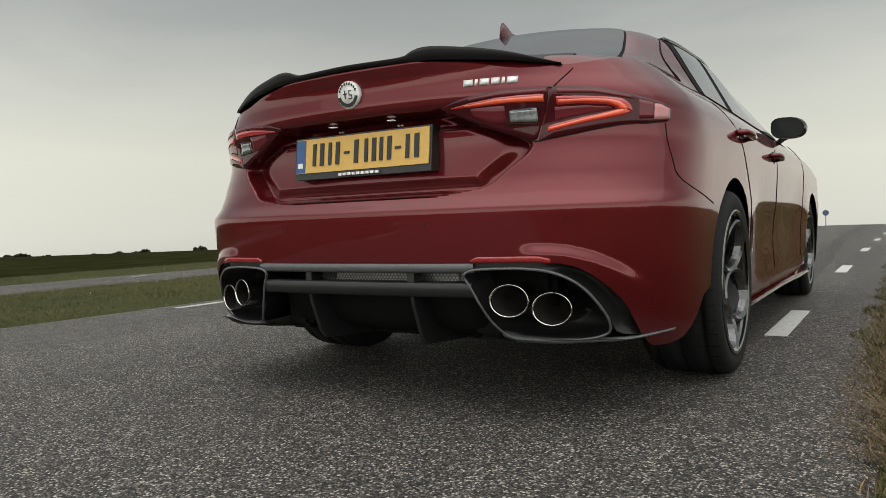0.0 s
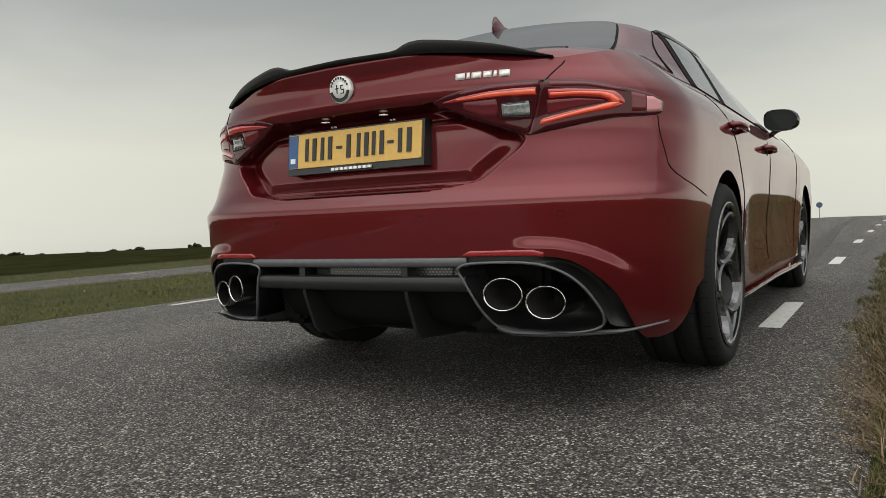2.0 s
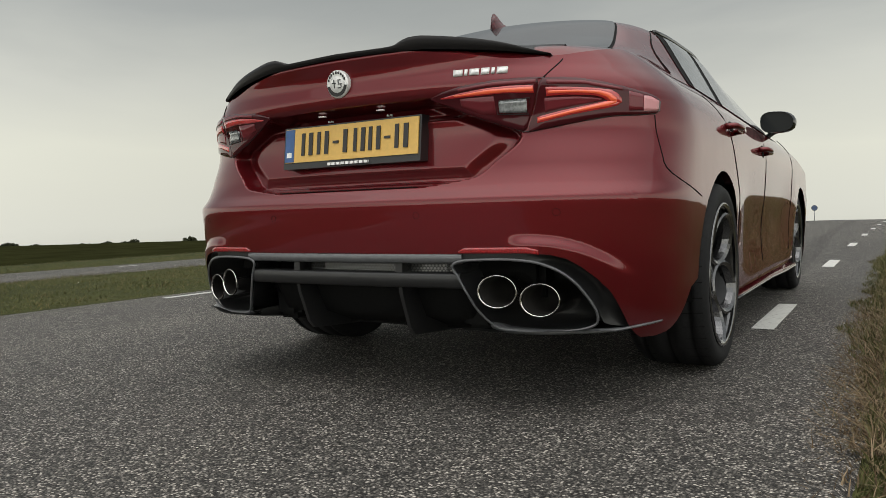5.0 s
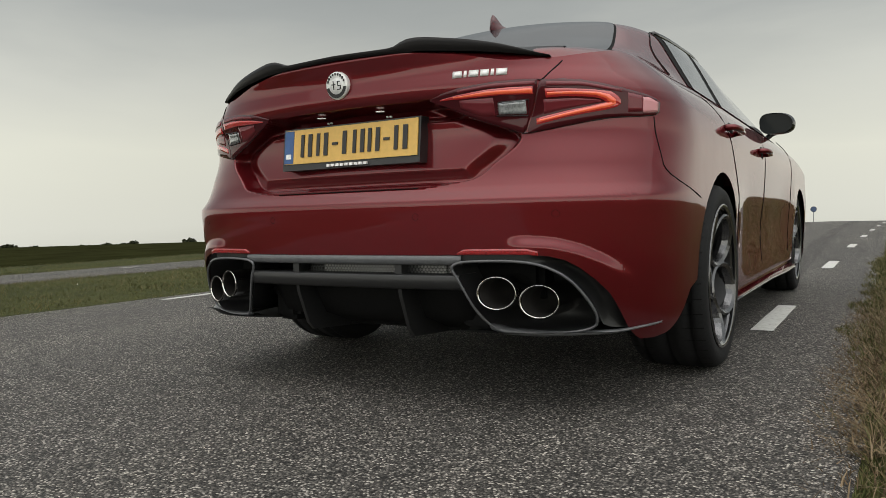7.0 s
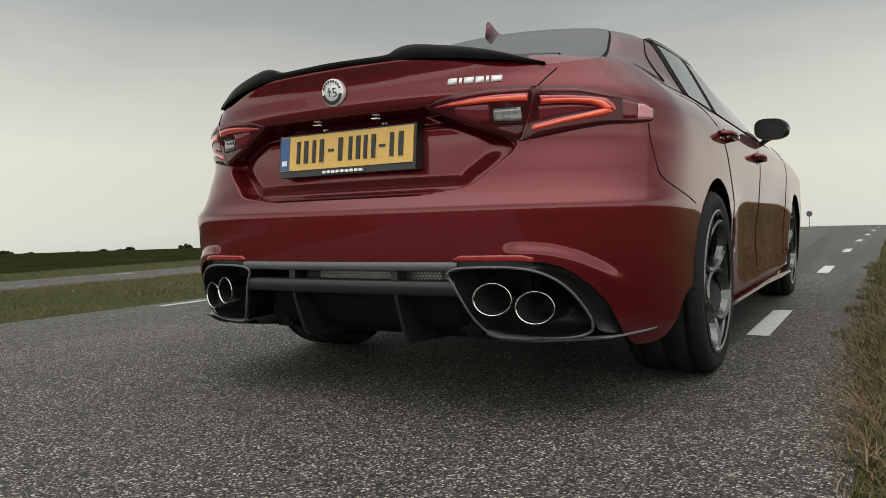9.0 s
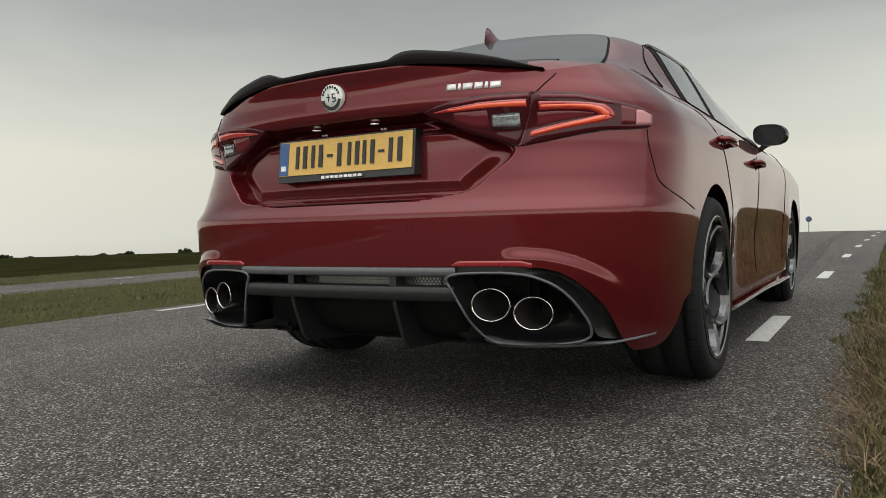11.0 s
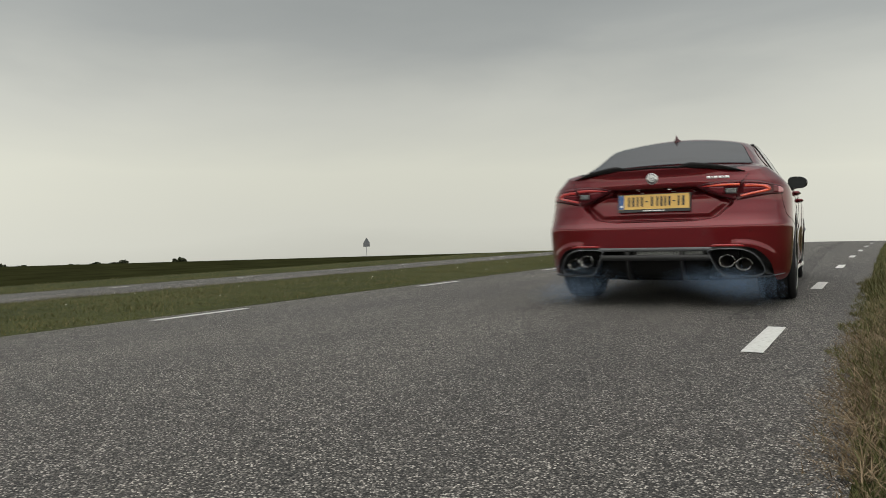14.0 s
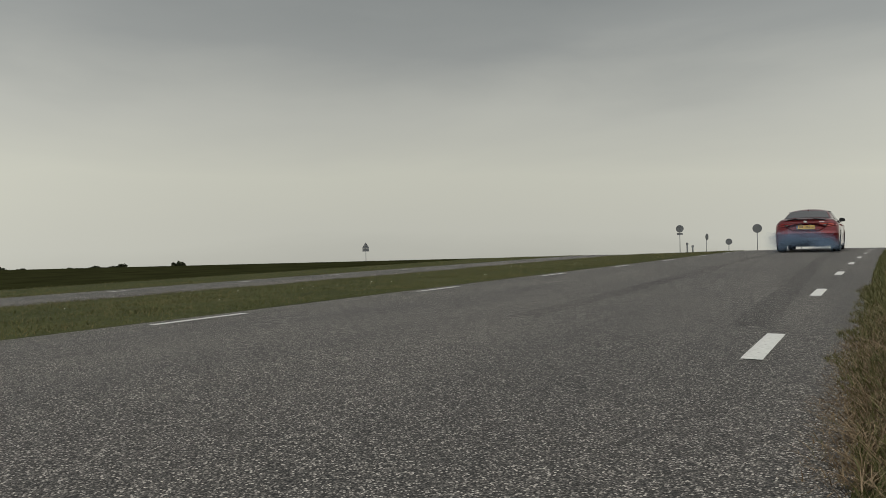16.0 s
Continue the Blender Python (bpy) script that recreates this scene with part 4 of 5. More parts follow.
# slot with honeycomb mesh; its back sheet is blackened in place of shade
slot = patch("slot_back", lambda u, v: (u, rear(u, 0.41).y + 0.16, v), np.linspace(-0.42, 0.42, 20), (0.385, 0.43), DARK, diff)
for sx in (-0.20, 0.20):
    b = rear(sx, 0.41)
    part("slot_post", box_bm(sx - 0.012, sx + 0.012, b.y + 0.012 - AX, b.y + 0.06 - AX, 0.394, 0.427), BLACK, diff)
hexv, hexf = [], []
for row in range(4):
    for k in range(-24, 36):
        cx, cz = k * 0.0115 + (row % 2) * 0.00575, 0.399 + row * 0.0085
        if not -0.16 < cx < 0.365:
            continue
        yy = rear(cx, 0.41).y + 0.040
        o = len(hexv)
        for r in (0.0064, 0.0046):
            for a in range(6):
                an = math.pi / 6 + a * math.pi / 3
                hexv.append((cx + r * math.cos(an), yy, cz + r * math.sin(an)))
        hexf += [(o + a, o + (a + 1) % 6, o + 6 + (a + 1) % 6, o + 6 + a) for a in range(6)]
on_car("honeycomb_mesh", hexv, hexf, BLACK, diff)
part("silencer", box_bm(-0.14, 0.34, 0.085 - AX, 0.15 - AX, 0.37, 0.45, 0.01), STEEL, diff, "bare steel silencer box")

RING = [(0.385, 0.416), (0.405, 0.430), (0.45, 0.435), (0.54, 0.436), (0.60, 0.432), (0.645, 0.420), (0.685, 0.398), (0.715, 0.367), (0.737, 0.33), (0.751, 0.295), (0.752, 0.27), (0.742, 0.251), (0.70, 0.238), (0.62, 0.233), (0.54, 0.233), (0.505, 0.237), (0.475, 0.252), (0.445, 0.29), (0.42, 0.34), (0.40, 0.385)]


def rounded(pts, n=4):
    """A closed polygon made smooth."""
    out, m = [], len(pts)
    for i in range(m):
        p0, p1, p2, p3 = (np.array(pts[(i + k) % m]) for k in (-1, 0, 1, 2))
        for j in range(n):
            t = j / n
            out.append(tuple(0.5 * (2 * p1 + (p2 - p0) * t + (2 * p0 - 5 * p1 + 4 * p2 - p3) * t * t + (3 * p1 - p0 - 3 * p2 + p3) * t**3)))
    return out


RING = rounded(RING)


def exhaust_side(s):
    pocket = []
    n = len(RING)
    for depth, k in ((0.0, 1.0), (0.015, 0.985), (0.16, 0.94)):
        for x, z in RING:
            cx, cz = 0.58, 0.33
            xx, zz = cx + (x - cx) * k, cz + (z - cz) * k
            pocket.append((s * xx, rear(x, z).y + 0.006 + depth, zz))
    faces = [(r * n + i, r * n + (i + 1) % n, (r + 1) * n + (i + 1) % n, (r + 1) * n + i) for r in range(2) for i in range(n)]
    faces.append(tuple(2 * n + i for i in range(n)))
    pk = on_car("exhaust_surround", pocket, faces, BLACK, car, "matt black exhaust surround")
    tube("surround_rim", [(s * p.x, p.y - AX, p.z) for p in (rear(x, z, 0.004) for x, z in RING)], 0.0042, GREYTRIM, pk, closed=True)
    # outer black cheek between surround and painted corner
    up = lin((0.40, 0.453), (0.60, 0.453), (0.66, 0.450), (0.70, 0.440), (0.736, 0.417), (0.772, 0.383), (0.799, 0.348), (0.811, 0.320), (0.821, 0.288), (0.828, 0.258), (0.834, 0.24))
    lo = lin((0.40, 0.424), (0.45, 0.433), (0.60, 0.431), (0.645, 0.419), (0.685, 0.397), (0.715, 0.367), (0.737, 0.332), (0.751, 0.297), (0.7515, 0.255), (0.77, 0.243), (0.834, 0.234))
    verts = []
    for i in range(34):
        x = 0.405 + 0.429 * i / 33
        for j in range(7):
            v = j / 6
            z = lo(x) + (max(up(x), lo(x) + 0.001) - lo(x)) * v
            verts.append((s * x, rear(x, z).y + 0.006 + 0.055 * math.sin(math.pi * (0.12 + 0.80 * v)) * smooth((x - 0.6) / 0.08), z))
    on_car("corner_cheek", verts, grid_faces(34, 7), BLACK, pk)
    # lip blade under the surround, out to a tip on the corner
    verts, m = [], 34
    for i in range(m):
        u = i / (m - 1)
        x = 0.47 + 0.41 * u
        z = float(np.interp(x, [0.47, 0.51, 0.62, 0.74, 0.80, 0.88], [0.246, 0.232, 0.229, 0.231, 0.234, 0.245]))
        p = rear(min(x, 0.905), 0.25)
        fl = 0.020 * smooth((x - 0.7) / 0.1) * (1 - smooth((x - 0.86) / 0.03))
        t = 0.010 * (1 - 0.7 * u)
        y = p.y - 0.004 - fl
        verts += [(s * x, y + 0.05, z + t * 0.6), (s * x, y + 0.012, z + t), (s * x, y, z), (s * x, y + 0.012, z - t), (s * x, y + 0.05, z - t)]
    on_car("lip_blade", verts, grid_faces(m, 5), GREYTRIM, pk, "grey lip blade")
    verts = []
    for i in range(14):
        x = 0.38 + 0.44 * i / 13
        for y, z in ((0.03, 0.238), (0.14, 0.224), (0.25, 0.208), (0.42, 0.198), (0.60, 0.192)):
            verts.append((s * x, y + 0.14 * smooth((x - 0.5) / 0.32), z))
    on_car("under_shield", verts, grid_faces(14, 5), SHIELD, pk)
    band("rear_reflector", lin((0.405, 0.4545), (0.60, 0.4535), (0.63, 0.449)), lin((0.405, 0.459), (0.425, 0.4685), (0.60, 0.469), (0.63, 0.461)), 0.405, 0.63, 0.005, REFLECTOR, s, 24, 4, label="slim red reflector")
    for px, py, pz in ((0.518, 0.030, 0.348), (0.626, 0.072, 0.3245)):
        prof = [(0.0425, 0.14), (0.0425, 0.006), (0.0445, 0.0), (0.0455, 0.002), (0.0460, 0.01), (0.0460, 0.16)]
        v, f = lathe(prof, 48, "y")
        tip = on_car("exhaust_tip", [(s * (1.14 * a + px + 0.03 * b), b + py + 0.36 * a, c + pz) for a, b, c in v], f, CHROME, car, "polished round exhaust tip")
        v, f = lathe([(0.0422, 0.010), (0.040, 0.05), (0.040, 0.13), (0.0, 0.135)], 32, "y")
        on_car("pipe_bore", [(s * (1.14 * a + px + 0.03 * b), b + py + 0.36 * a, c + pz) for a, b, c in v], f, PIPE_IN, tip)


for sgn in (1, -1):
    exhaust_side(sgn)
    for sx, sz in ((0.277, 0.562), (0.673, 0.562)):
        p = rear(sx, sz)
        ring = [(sgn * q.x, q.y - AX, q.z) for q in (rear(sx + 0.0098 * math.cos(t), sz + 0.0098 * math.sin(t), 0.0) for t in np.linspace(0, 2 * math.pi, 20)[:-1])]
        tube("parking_sensor", ring, 0.0005, DARK, car, closed=True, sides=4)
# dark floor, wheel boxes, cabin block: their colour holds the shade under the body
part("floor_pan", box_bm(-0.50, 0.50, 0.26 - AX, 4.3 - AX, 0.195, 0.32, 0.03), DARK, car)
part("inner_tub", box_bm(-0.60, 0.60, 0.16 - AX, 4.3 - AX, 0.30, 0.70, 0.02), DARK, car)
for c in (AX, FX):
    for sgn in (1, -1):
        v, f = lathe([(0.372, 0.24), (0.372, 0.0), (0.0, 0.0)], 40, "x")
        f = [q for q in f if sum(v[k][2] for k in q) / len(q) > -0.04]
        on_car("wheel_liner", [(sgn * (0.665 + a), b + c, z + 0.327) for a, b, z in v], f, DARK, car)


# ---------------------------------------------------------------- wheels
def build_wheel(width, side):
    hub = new("wheel")
    hw = width / 2
    # tyre with blocks along the shoulders and grooves round the tread
    prof = [(0.245, -hw + 0.012), (0.262, -hw + 0.004), (0.285, -hw), (0.306, -hw + 0.004), (0.319, -hw + 0.018), (0.3245, -hw + 0.034)]
    for g in (-0.30, 0.0, 0.30):
        c = g * width
        prof += [(0.3265, c - 0.007), (0.318, c - 0.0055), (0.318, c + 0.0055), (0.3265, c + 0.007)]
    prof += [(0.3245, hw - 0.034), (0.319, hw - 0.018), (0.306, hw - 0.004), (0.285, hw), (0.262, hw - 0.004), (0.245, hw - 0.012)]
    v, f = lathe(prof, 96)
    mesh_ob("tyre", v, f, RUBBER, hub, "low-profile black tyre")
    vs, fs = [], []
    for k in range(40):
        a = 2 * math.pi * k / 40
        for sd in (-1, 1):
            o = len(vs)
            for da, u0 in ((-0.004, 0.0), (0.004, 0.0), (0.016, 1.0), (0.010, 1.0)):
                u = sd * (hw - 0.012 - u0 * 0.07)
                r = 0.3245 if not u0 else 0.3272
                vs.append((u, r * math.cos(a + da), r * math.sin(a + da)))
            fs.append((o, o + 1, o + 2, o + 3))
    mesh_ob("tread_pattern", vs, fs, DARK, hub, shade=False)["kind"] = "stuff"
    # barrel and lip; the shade inside the wheel is put into the barrel's colour
    s = side
    v, f = lathe([(0.236, -hw + 0.02), (0.225, -hw + 0.05), (0.215, 0.0), (0.222, hw - 0.05), (0.240, hw - 0.022)], 72)
    mesh_ob("barrel", [(s * a, b, c) for a, b, c in v], f, BARREL, hub)
    prof = [(0.239, hw - 0.023), (0.240, hw - 0.022), (0.2545, hw - 0.008), (0.257, hw - 0.002), (0.252, hw + 0.001), (0.243, hw - 0.006)]
    v, f = lathe(prof, 72)
    rim = mesh_ob("rim", [(s * a, b, c) for a, b, c in v], f, RIM, hub, "gunmetal five-spoke alloy rim")
    for k in range(5):
        a0 = 2 * math.pi * (k + 0.5) / 5 + 0.25
        bm = bmesh.new()
        secs = []
        for j in range(28):
            th = 2 * math.pi * j / 28
            ring = []
            for q, dd in ((-1, -0.022), (-0.6, 0.0), (0.35, 0.006), (1, 0.0), (1, -0.030), (-0.6, -0.040)):
                rr = 0.086 + 0.012 * q
                ra, ta = 0.158 + rr * math.cos(th), rr * 1.04 * math.sin(th)
                u = min(1.0, max(0.0, (math.hypot(ra, ta) - 0.045) / 0.202))
                dep = hw - 0.055 + 0.046 * u ** 1.5 + dd
                ring.append(bm.verts.new((s * dep, ra * math.cos(a0) - ta * math.sin(a0), ra * math.sin(a0) + ta * math.cos(a0))))
            secs.append(ring)
        for i in range(28):
            for q in range(6):
                bm.faces.new((secs[i][q], secs[i][(q + 1) % 6], secs[(i + 1) % 28][(q + 1) % 6], secs[(i + 1) % 28][q]))
        bmesh.ops.recalc_face_normals(bm, faces=bm.faces[:])
        part("spoke", bm, RIM, rim)
    v, f = lathe([(0.0, hw - 0.048), (0.001, hw - 0.048), (0.030, hw - 0.048), (0.032, hw - 0.050), (0.034, hw - 0.058), (0.066, hw - 0.060), (0.068, hw - 0.063), (0.068, hw - 0.10)], 40)
    mesh_ob("hub_cap", [(s * a, b, c) for a, b, c in v], f, RIM, rim)
    v, f = lathe([(0.06, hw - 0.12), (0.185, hw - 0.12), (0.187, hw - 0.132), (0.06, hw - 0.135)], 48)
    mesh_ob("brake_disc", [(s * a, b, c) for a, b, c in v], f, BRAKE, hub, "brake disc coloured dark for the shade inside the wheel")
    # near-black sheet standing in for the shade deep in the wheel
    v, f = lathe([(0.0, hw - 0.15), (0.23, hw - 0.15)], 32)
    mesh_ob("wheel_back_shade", [(s * a, b, c) for a, b, c in v], f, DARK, hub)
    hub.parent = car
    return hub


wheels = []
for yy, width, outer in ((AX, 0.275, 0.937), (FX, 0.240, 0.905)):
    for sgn in (1, -1):
        w = build_wheel(width, sgn)
        w.location = (sgn * (outer - width / 2), yy - AX, 0.327)
        wheels.append(w)


# ---------------------------------------------------------------- verges
def blades(name, mat, count, place, h0, h1, w0, w1, lean, label, category, seed):
    """Bent two-step blades scattered by place(rng) -> x, y (road's own x)."""
    rng = np.random.RandomState(seed)
    verts, faces = [], []
    for _ in range(count):
        x, y, k = place(rng)
        xx = x + bend(y)
        z = height(xx, y) - 0.01
        h = (h0 + (h1 - h0) * rng.rand() ** 1.6) * k
        w = w0 + (w1 - w0) * rng.rand()
        a = rng.rand() * 6.283
        la, lb = lean * rng.randn() * h, lean * rng.randn() * h
        ca, sa = math.cos(a) * w / 2, math.sin(a) * w / 2
        o = len(verts)
        verts += [(xx - ca, y - sa, z), (xx + ca, y + sa, z), (xx + ca * 0.7 + la * 0.4, y + sa * 0.7 + lb * 0.4, z + h * 0.6), (xx - ca * 0.7 + la * 0.4, y - sa * 0.7 + lb * 0.4, z + h * 0.6), (xx + la, y + lb, z + h)]
        faces += [(o, o + 1, o + 2, o + 3), (o + 3, o + 2, o + 4)]
    ob = mesh_ob(name, verts, faces, mat, shade=False)
    return tagged(ob, label, category, "", "stuff")


def clump(x, y, s=1.3):
    return 0.55 + 0.9 * max(0.0, noise.noise((x * s, y * s, 1.3)) + 0.25)


def left_verge(rng):
    y = -3 + 41 * rng.rand() ** 1.25
    x = -3.98 - 5.0 * rng.rand()
    return x, y, clump(x, y) * (0.7 if x > -4.3 else 1.0)


def far_verge(rng):
    y = -1 + 45 * rng.rand()
    x = -11.15 - 4.2 * rng.rand() ** 1.3
    return x, y, clump(x, y)


def right_near(rng):
    y = -0.9 + 8.3 * rng.rand() ** 1.1
    e = rng.rand()
    x = 1.29 + 0.10 * smooth((1.8 - y) / 1.5) + 0.11 * noise.noise((0, y * 2.2, 5)) + 1.2 * e ** 1.5
    return x, y, (0.35 + 0.9 * smooth(e / 0.5)) * clump(x, y, 2.5)


def dry_edge(rng):
    x, y, k = right_near(rng)
    y = 1.7 + 1.1 * max(-2.2, min(3.5, rng.randn())) if rng.rand() < 0.7 else y
    return x, y, k


def dead_mat(rng):
    y = 0.1 + 2.6 * rng.rand()
    e = rng.rand()
    return 1.265 + 0.06 * noise.noise((2, y * 2.6, 9)) + 0.17 * e ** 0.8, y, 0.40 + 0.6 * e


def right_far(rng):
    y = 5 + 31 * rng.rand() ** 1.2
    e = rng.rand()
    return 1.37 + 2.6 * e ** 1.4, y, (0.4 + 0.9 * smooth(e / 0.3)) * clump(1 + e, y)


blades("verge_grass", GRASS, 190000, left_verge, 0.012, 0.055, 0.0035, 0.007, 0.9, "uneven green grass on the verge beside the road", "grass", 3)
blades("verge_grass", GRASS, 45000, far_verge, 0.015, 0.055, 0.006, 0.011, 0.9, "darker rough grass beyond the cycle path", "grass", 4)
blades("verge_grass", GRASS, 30000, right_near, 0.02, 0.13, 0.003, 0.007, 0.5, "tall green grass at the asphalt's edge", "grass", 5)
blades("dry_grass", STRAW, 30000, dry_edge, 0.02, 0.11, 0.002, 0.005, 1.2, "dry straw-coloured grass at the asphalt's edge", "grass", 6)
blades("dry_grass", STRAW, 3000, dead_mat, 0.02, 0.06, 0.002, 0.0045, 1.9, "matted dead brown grass lying over the asphalt's edge", "grass", 9)
blades("verge_grass", GRASS, 30000, right_far, 0.06, 0.24, 0.006, 0.014, 0.45, "tall green grass on the low bank", "grass", 7)
blades("dry_grass", STRAW, 3500, right_far, 0.05, 0.18, 0.005, 0.010, 0.6, "dry straw-coloured grass along the bank", "grass", 8)


def flowers():
    rng = np.random.RandomState(11)
    verts, faces = [], []
    for _ in range(130):
        gy = 2 + 18 * rng.rand()
        gx = -4.6 - 3.2 * rng.rand()
        if noise.noise((gx * 0.5, gy * 0.4, 7)) < 0.05:
            continue
        xx, z = gx + bend(gy), height(gx + bend(gy), gy) + 0.045 + 0.03 * rng.rand()
        o = len(verts)
        r = 0.004 + 0.005 * rng.rand()
        for a in range(6):
            verts.append((xx + r * math.cos(a * 1.047), gy + r * 0.6 * math.sin(a * 1.047), z + r * 0.8 * math.sin(a * 1.047)))
        verts.append((xx, gy - 0.004, z + 0.002))
        faces += [(o + a, o + (a + 1) % 6, o + 6) for a in range(6)]
    tagged(mesh_ob("wild_flowers", verts, faces, PETAL, shade=False), "small white wild flowers in the verge grass", "flowers", "", "stuff")


flowers()


# ---------------------------------------------------------------- tyre marks
def skid(x0, w, y0, y1):
    verts = []
    n = 70
    for j in range(n):
        y = y0 + (y1 - y0) * j / (n - 1)
        s = float(np.interp(y - AX, [0, 3.9, 7.4, 11.9, 17.9, 24.2, 40], [0, -0.085, -0.174, -0.319, -0.46, -0.43, -0.2]))
        for i in range(5):
            xx = x0 + s + w * (i / 4 - 0.5)
            verts.append((xx, y, height(xx, y) + 0.0035))
    return tagged(mesh_ob("skid_mark", verts, grid_faces(n, 5), SKID), "faint black rubber streak on the asphalt", "skid mark", "skid marks", "structure")


skid(0.79, 0.24, 3.2, 33)
skid(-0.79, 0.24, 3.2, 33)


# ---------------------------------------------------------------- signs on the crest
def spot(az, d):
    a = radians(az)
    x, y = 1.435 + d * math.sin(a), -1.75 + d * math.cos(a)
    return x, y, height(x, y)


def round_sign(az, d, el, r, face, label, turn=0.0, plate=False):
    x, y, g = spot(az, d)
    zc = 0.567 + d * math.tan(radians(el))
    base = new("road_sign")
    base.location = (x, y, g)
    base.rotation_euler = (0, 0, radians(turn - az))
    tagged(base, label, "road sign", "road signs on the crest")
    tube("post", [(0, 0.03, -0.3), (0, 0.03, (zc - g) * 0.5), (0, 0.03, zc - g + r * 0.8)], 0.030, POST, base, sides=8)
    v, f = lathe([(0.0, -0.012), (r * 0.86, -0.012), (r * 0.97, -0.012), (r, -0.006), (r, 0.006), (0.0, 0.006)], 32, "y")
    mesh_ob("sign_disc", [(a, b, c + zc - g) for a, b, c in v], f, face, base)
    v, f = lathe([(r * 0.84, -0.016), (r * 0.97, -0.016), (r * 0.985, -0.010)], 32, "y")
    mesh_ob("sign_border", [(a, b, c + zc - g) for a, b, c in v], f, SIGN_BACK, base)
    for k in (-1, 1):
        part("bracket", box_bm(-0.06, 0.06, 0.006, 0.06, zc - g + k * r * 0.5 - 0.015, zc - g + k * r * 0.5 + 0.015), POST, base)
    if plate:
        part("sub_plate", box_bm(-r * 0.75, r * 0.75, -0.01, 0.01, zc - g - r - 0.20, zc - g - r - 0.05, 0.004), SIGN_BACK, base)


round_sign(-12.54, 62, 0.66, 0.30, SIGN_BACK, "round grey road sign with a small plate below", plate=True)
round_sign(-7.24, 54, 0.56, 0.30, SIGN_BACK, "round grey road sign on a leaning post")
round_sign(-9.15, 68, -0.36, 0.27, SIGN_BACK, "round dark road sign low on its post")
round_sign(-10.65, 60, 0.02, 0.26, SIGN_BACK, "round road sign turned almost edge-on", turn=66)
round_sign(-4.39, 60, -0.05, 0.21, SIGN_BLUE, "round blue road sign beside the road")
for az, d, top in ((-12.03, 60, -0.42), (-11.65, 61, -0.62)):
    x, y, g = spot(az, d)
    zt = 0.567 + d * math.tan(radians(top)) - g
    post = new("marker_post")
    post.location = (x, y, g)
    tagged(post, "short dark roadside marker post", "marker post", "marker posts")
    tube("post", [(0, 0, -0.2), (0, 0, zt)], 0.06, SIGN_BACK, post, sides=8)
    part("cap", box_bm(-0.085, 0.085, -0.05, 0.05, zt - 0.13, zt + 0.04, 0.02), SIGN_BACK, post)


def warning_sign():
    d = 92
    x, y, g = spot(-36.48, d)
    zt = 0.567 + d * math.tan(radians(0.10)) - g
    base = new("road_sign")
    base.location = (x, y, g)
    base.rotation_euler = (0, 0, radians(36.5))
    tagged(base, "dark triangular warning sign over a square plate", "road sign", "road signs on the crest")
    tube("post", [(0, 0.03, -0.3), (0, 0.03, zt - 0.2)], 0.035, POST, base, sides=8)
    bm = bmesh.new()
    prof = [(0, zt), (0.44, zt - 0.72), (0.40, zt - 0.78), (-0.40, zt - 0.78), (-0.44, zt - 0.72)]
    fr = [bm.verts.new((a, -0.015, b)) for a, b in prof]
    bk = [bm.verts.new((a, 0.015, b)) for a, b in prof]
    bm.faces.new(fr)
    bm.faces.new(bk[::-1])
    for i in range(5):
        bm.faces.new((fr[(i + 1) % 5], fr[i], bk[i], bk[(i + 1) % 5]))
    part("sign_plate", bm, SIGN_BACK, base)
    part("sub_plate", box_bm(-0.40, 0.40, -0.012, 0.012, zt - 1.14, zt - 0.80, 0.004), SIGN_BACK, base)


warning_sign()


# ---------------------------------------------------------------- far hedges and bushes
def bush(az, d, width, tall, seed, label, leaf=1.0):
    rng = np.random.RandomState(seed)
    x, y, g = spot(az, d)
    base = new("bush")
    base.location = (x, y, g)
    base.rotation_euler = (0, 0, radians(-az))
    tagged(base, label, "bush", "far bushes")
    for k in range(3):
        sx = (k - 1) * width * 0.22
        tube("trunk", [(sx, 0, -0.3), (sx * 1.1, 0.1, tall * 0.25), (sx * 1.3, 0.2 * (k - 1), tall * 0.6)], 0.10, BARK, base, sides=6)
    verts, faces = [], []
    lobes = [(rng.uniform(-0.5, 0.5) * width * 0.8, rng.uniform(-0.8, 0.8), tall * rng.uniform(0.3, 0.72), rng.uniform(0.5, 1.0)) for _ in range(9)]
    for _ in range(1400):
        lx, ly, lz, s = lobes[rng.randint(9)]
        p = rng.randn(3)
        p = p / np.linalg.norm(p) * rng.rand() ** 0.4
        c = np.array([lx + p[0] * width * 0.20 * s, ly + p[1] * 0.9, max(0.05, lz + p[2] * tall * 0.30 * s)])
        a, b = rng.randn(3), rng.randn(3)
        r = (0.10 + 0.14 * rng.rand()) * leaf
        a, b = a / np.linalg.norm(a) * r, b / np.linalg.norm(b) * r
        o = len(verts)
        verts += [tuple(c - a), tuple(c + b), tuple(c + a), tuple(c - b)]
        faces.append((o, o + 1, o + 2, o + 3))
    mesh_ob("crown", verts, faces, LEAF, base, shade=False)


bush(-50.3, 300, 5.6, 4.4, 21, "dark rounded bush alone on the horizon", 2.0)
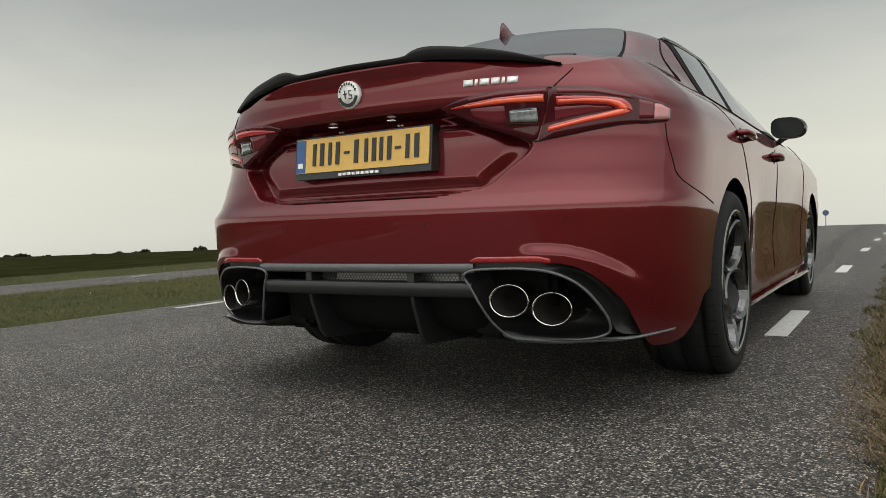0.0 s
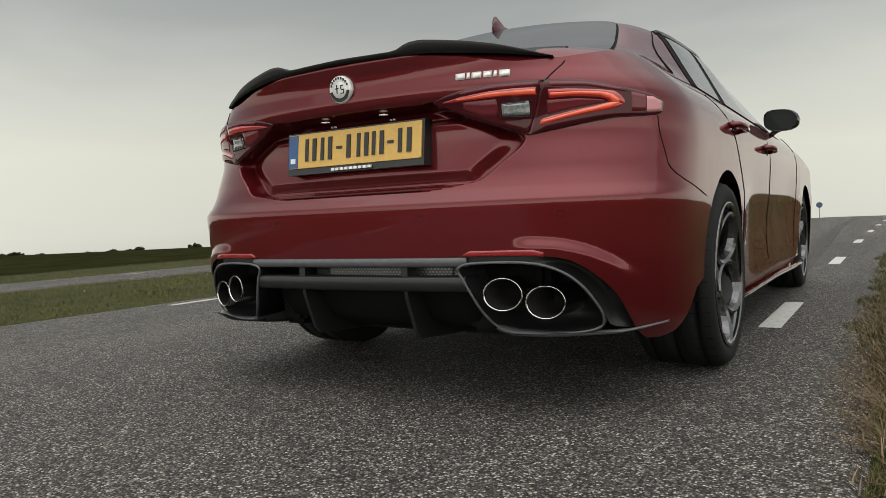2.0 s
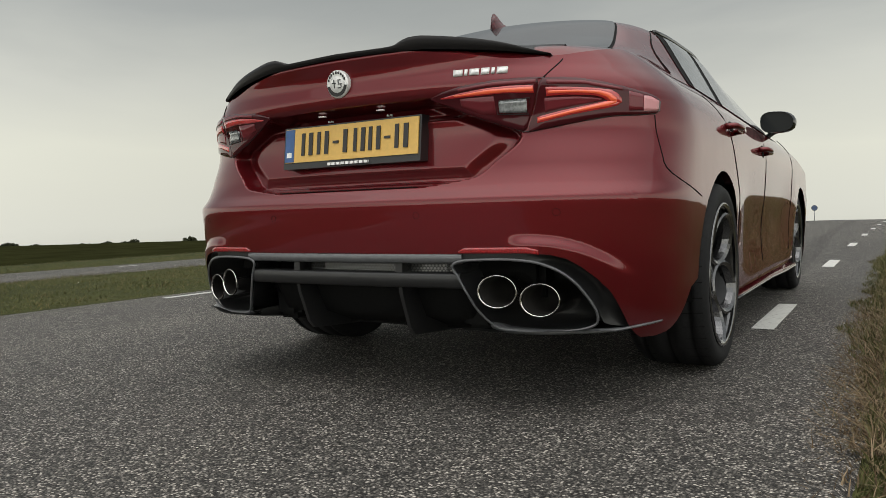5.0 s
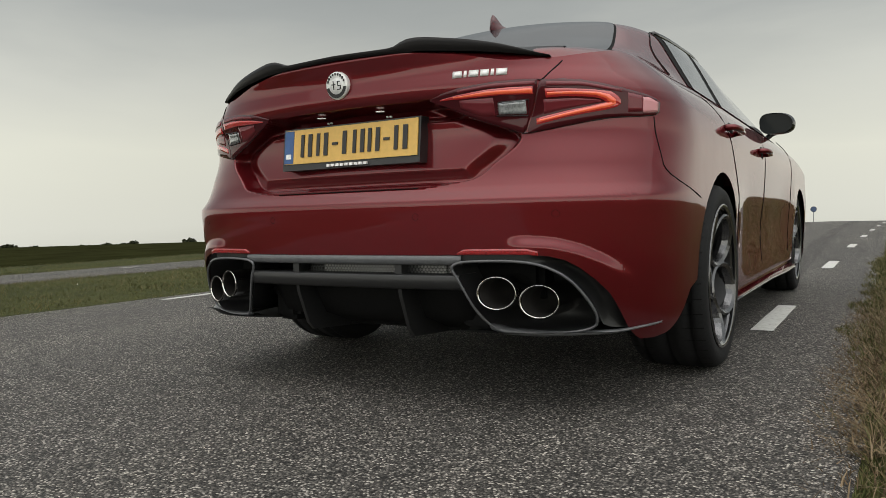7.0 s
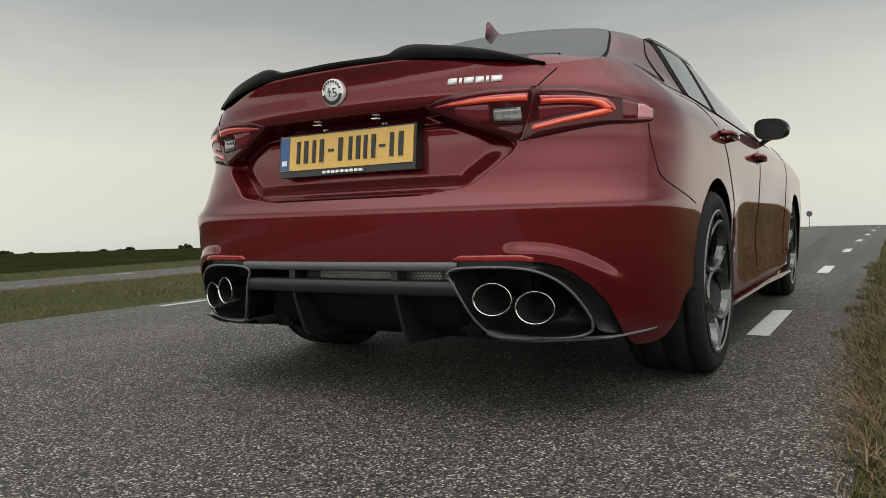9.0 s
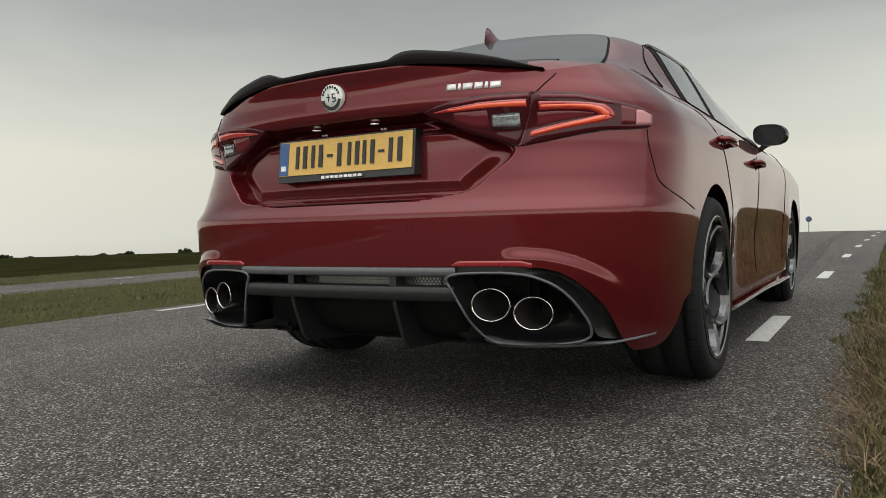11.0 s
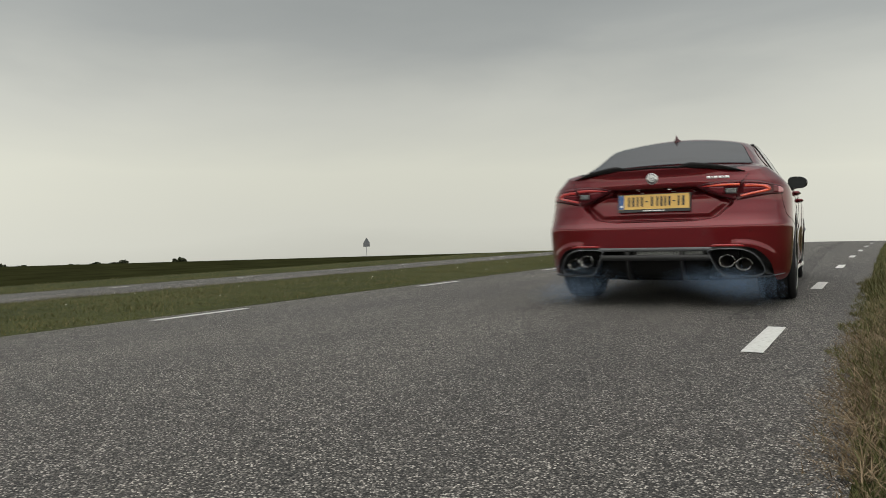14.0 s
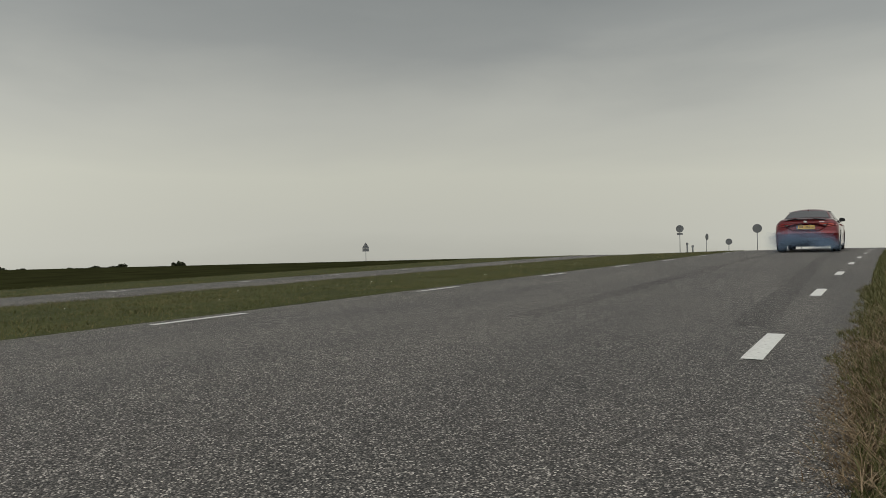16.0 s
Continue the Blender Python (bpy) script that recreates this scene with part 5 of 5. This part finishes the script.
for i, (az, wd, tl) in enumerate(((-62.8, 9, 2.2), (-61.6, 9, 2.6), (-60.7, 6, 1.8), (-57.6, 8, 1.7), (-56.4, 9, 2.4), (-55.3, 7, 2.0), (-54.3, 9, 2.8), (-53.5, 6, 1.9), (-64.5, 10, 2.6), (-66.5, 10, 3.0))):
    bush(az, 380, wd * 1.3, tl * 1.5, 30 + i, "dark hedge clump on the far horizon", 2.4)
# the low tree line behind the camera, which the paint mirrors
for i in range(24):
    bush(96 + i * 7.3, 140, 21, 2.15 + 0.25 * math.sin(i * 2.3), 50 + i, "dark tree clump across the fields", 1.8)


# ---------------------------------------------------------------- tyre smoke
def puff(seed, rx, ry, rz, count):
    rng = np.random.RandomState(seed)
    lobes = rng.randn(6, 3) * 0.28
    p = rng.randn(count, 3)
    p *= np.minimum(1.0, 2.3 / np.linalg.norm(p, axis=1, keepdims=True))
    c = (lobes[rng.randint(0, 6, count)] + p * 0.26) * np.array([rx, ry, rz])
    a = rng.randn(count, 3)
    b = np.cross(a, rng.randn(count, 3))
    s = 0.0010 + 0.0010 * rng.rand(count, 1)
    a *= s / np.linalg.norm(a, axis=1, keepdims=True)
    b *= s / np.linalg.norm(b, axis=1, keepdims=True)
    verts = np.stack([c - a - b * 0.6, c + a - b * 0.6, c + b], 1).reshape(-1, 3).tolist()
    faces = np.arange(count * 3).reshape(-1, 3).tolist()
    ob = mesh_ob("smoke_puff", verts, faces, SMOKE, shade=False)
    return tagged(ob, "thin blue-white tyre smoke behind the spinning wheels", "smoke", "tyre smoke", "stuff")


PUFFS = []
for i in range(20):
    sd = -1 if i % 2 else 1
    rng = random.Random(90 + i)
    k = i // 2
    if k < 6:
        PUFFS.append((puff(100 + i, 0.46, 0.50, 0.17 + 0.05 * k, 22000 + 4000 * max(0, k - 2)), sd * (0.74 - 0.13 * k + rng.uniform(-0.1, 0.1)), rng.uniform(-1.25, -0.7) - 0.05 * k, 0.10 + 0.075 * k + rng.uniform(-0.02, 0.02), 13.65 + 0.19 * k))
    else:
        PUFFS.append((puff(100 + i, 0.62, 0.60, 0.34, 30000), sd * rng.uniform(0.15, 0.70), rng.uniform(-1.7, -1.0), rng.uniform(0.22, 0.42), 14.35 + 0.16 * (k - 6)))


# ---------------------------------------------------------------- what moves
CAR_ROWS = [(0, 0, 0, 0), (12.58, 0, 0, 0), (12.8, 0.004, 0.055, -0.1), (13.0, 0.0, 0.217, -0.1), (13.25, -0.01, 0.74, 0.7), (13.5, -0.005, 1.45, 1.7), (13.75, -0.025, 2.49, 2.6), (14.0, -0.05, 3.77, 2.9), (14.25, -0.105, 5.40, 2.4), (14.5, -0.174, 7.39, 1.9), (15.0, -0.319, 11.91, 0.9), (15.5, -0.46, 17.9, -0.7), (16.0, -0.43, 24.22, -0.9)]


def car_place(t):
    ts = [r[0] for r in CAR_ROWS]
    return [tab([(r[0], r[k]) for r in CAR_ROWS])(t) for k in (1, 2, 3)]


def motions():
    rows = []
    for t, x, y, yaw in CAR_ROWS:
        yc = y + AX
        slope = math.degrees(math.atan((crest(yc + 2.8) - crest(yc)) / 2.8))
        rows.append((t, pose(x, yc, crest(yc), slope, 0, yaw)))
    walk(car, rows)
    for w in wheels:
        base = w.location.copy()
        rear_wheel = abs(base.y) < 0.1
        turn, last, spin = 0.0, 0.0, []
        for i in range(377, 482):
            t = (i - 1) / FPS
            s = car_place(t)[1]
            step = math.degrees((s - last) / 0.327)
            if rear_wheel and 12.7 < t:
                step = step * 1.25 + 6
            turn -= min(step, 78)
            last = s
            spin.append((t, turn))
        walk(w, [(0, pose(*base))] + [(t, pose(*base, a, 0, 0)) for t, a in spin])

    for ob, px, py, pz, on in PUFFS:
        rows = []
        for t in [0, 12.58, 12.8, 13.0, 13.25] + [13.5 + 0.1 * i for i in range(26)]:
            x, y, yaw = car_place(t)
            k = smooth((t - on) / 0.45)
            lag = 0.35 * smooth((t - on) / 1.2)
            yc = y + AX
            rows.append((t, pose(x + 0.3 * px * (1 - k) + px * k, yc + 1.0 * (1 - k) + (py - lag) * k, crest(yc) + 0.55 * (1 - k) + (pz + 0.06 * smooth((t - on) / 2)) * k, 0, 0, 40 * (t - 12) / 4)))
        walk(ob, rows)


motions()
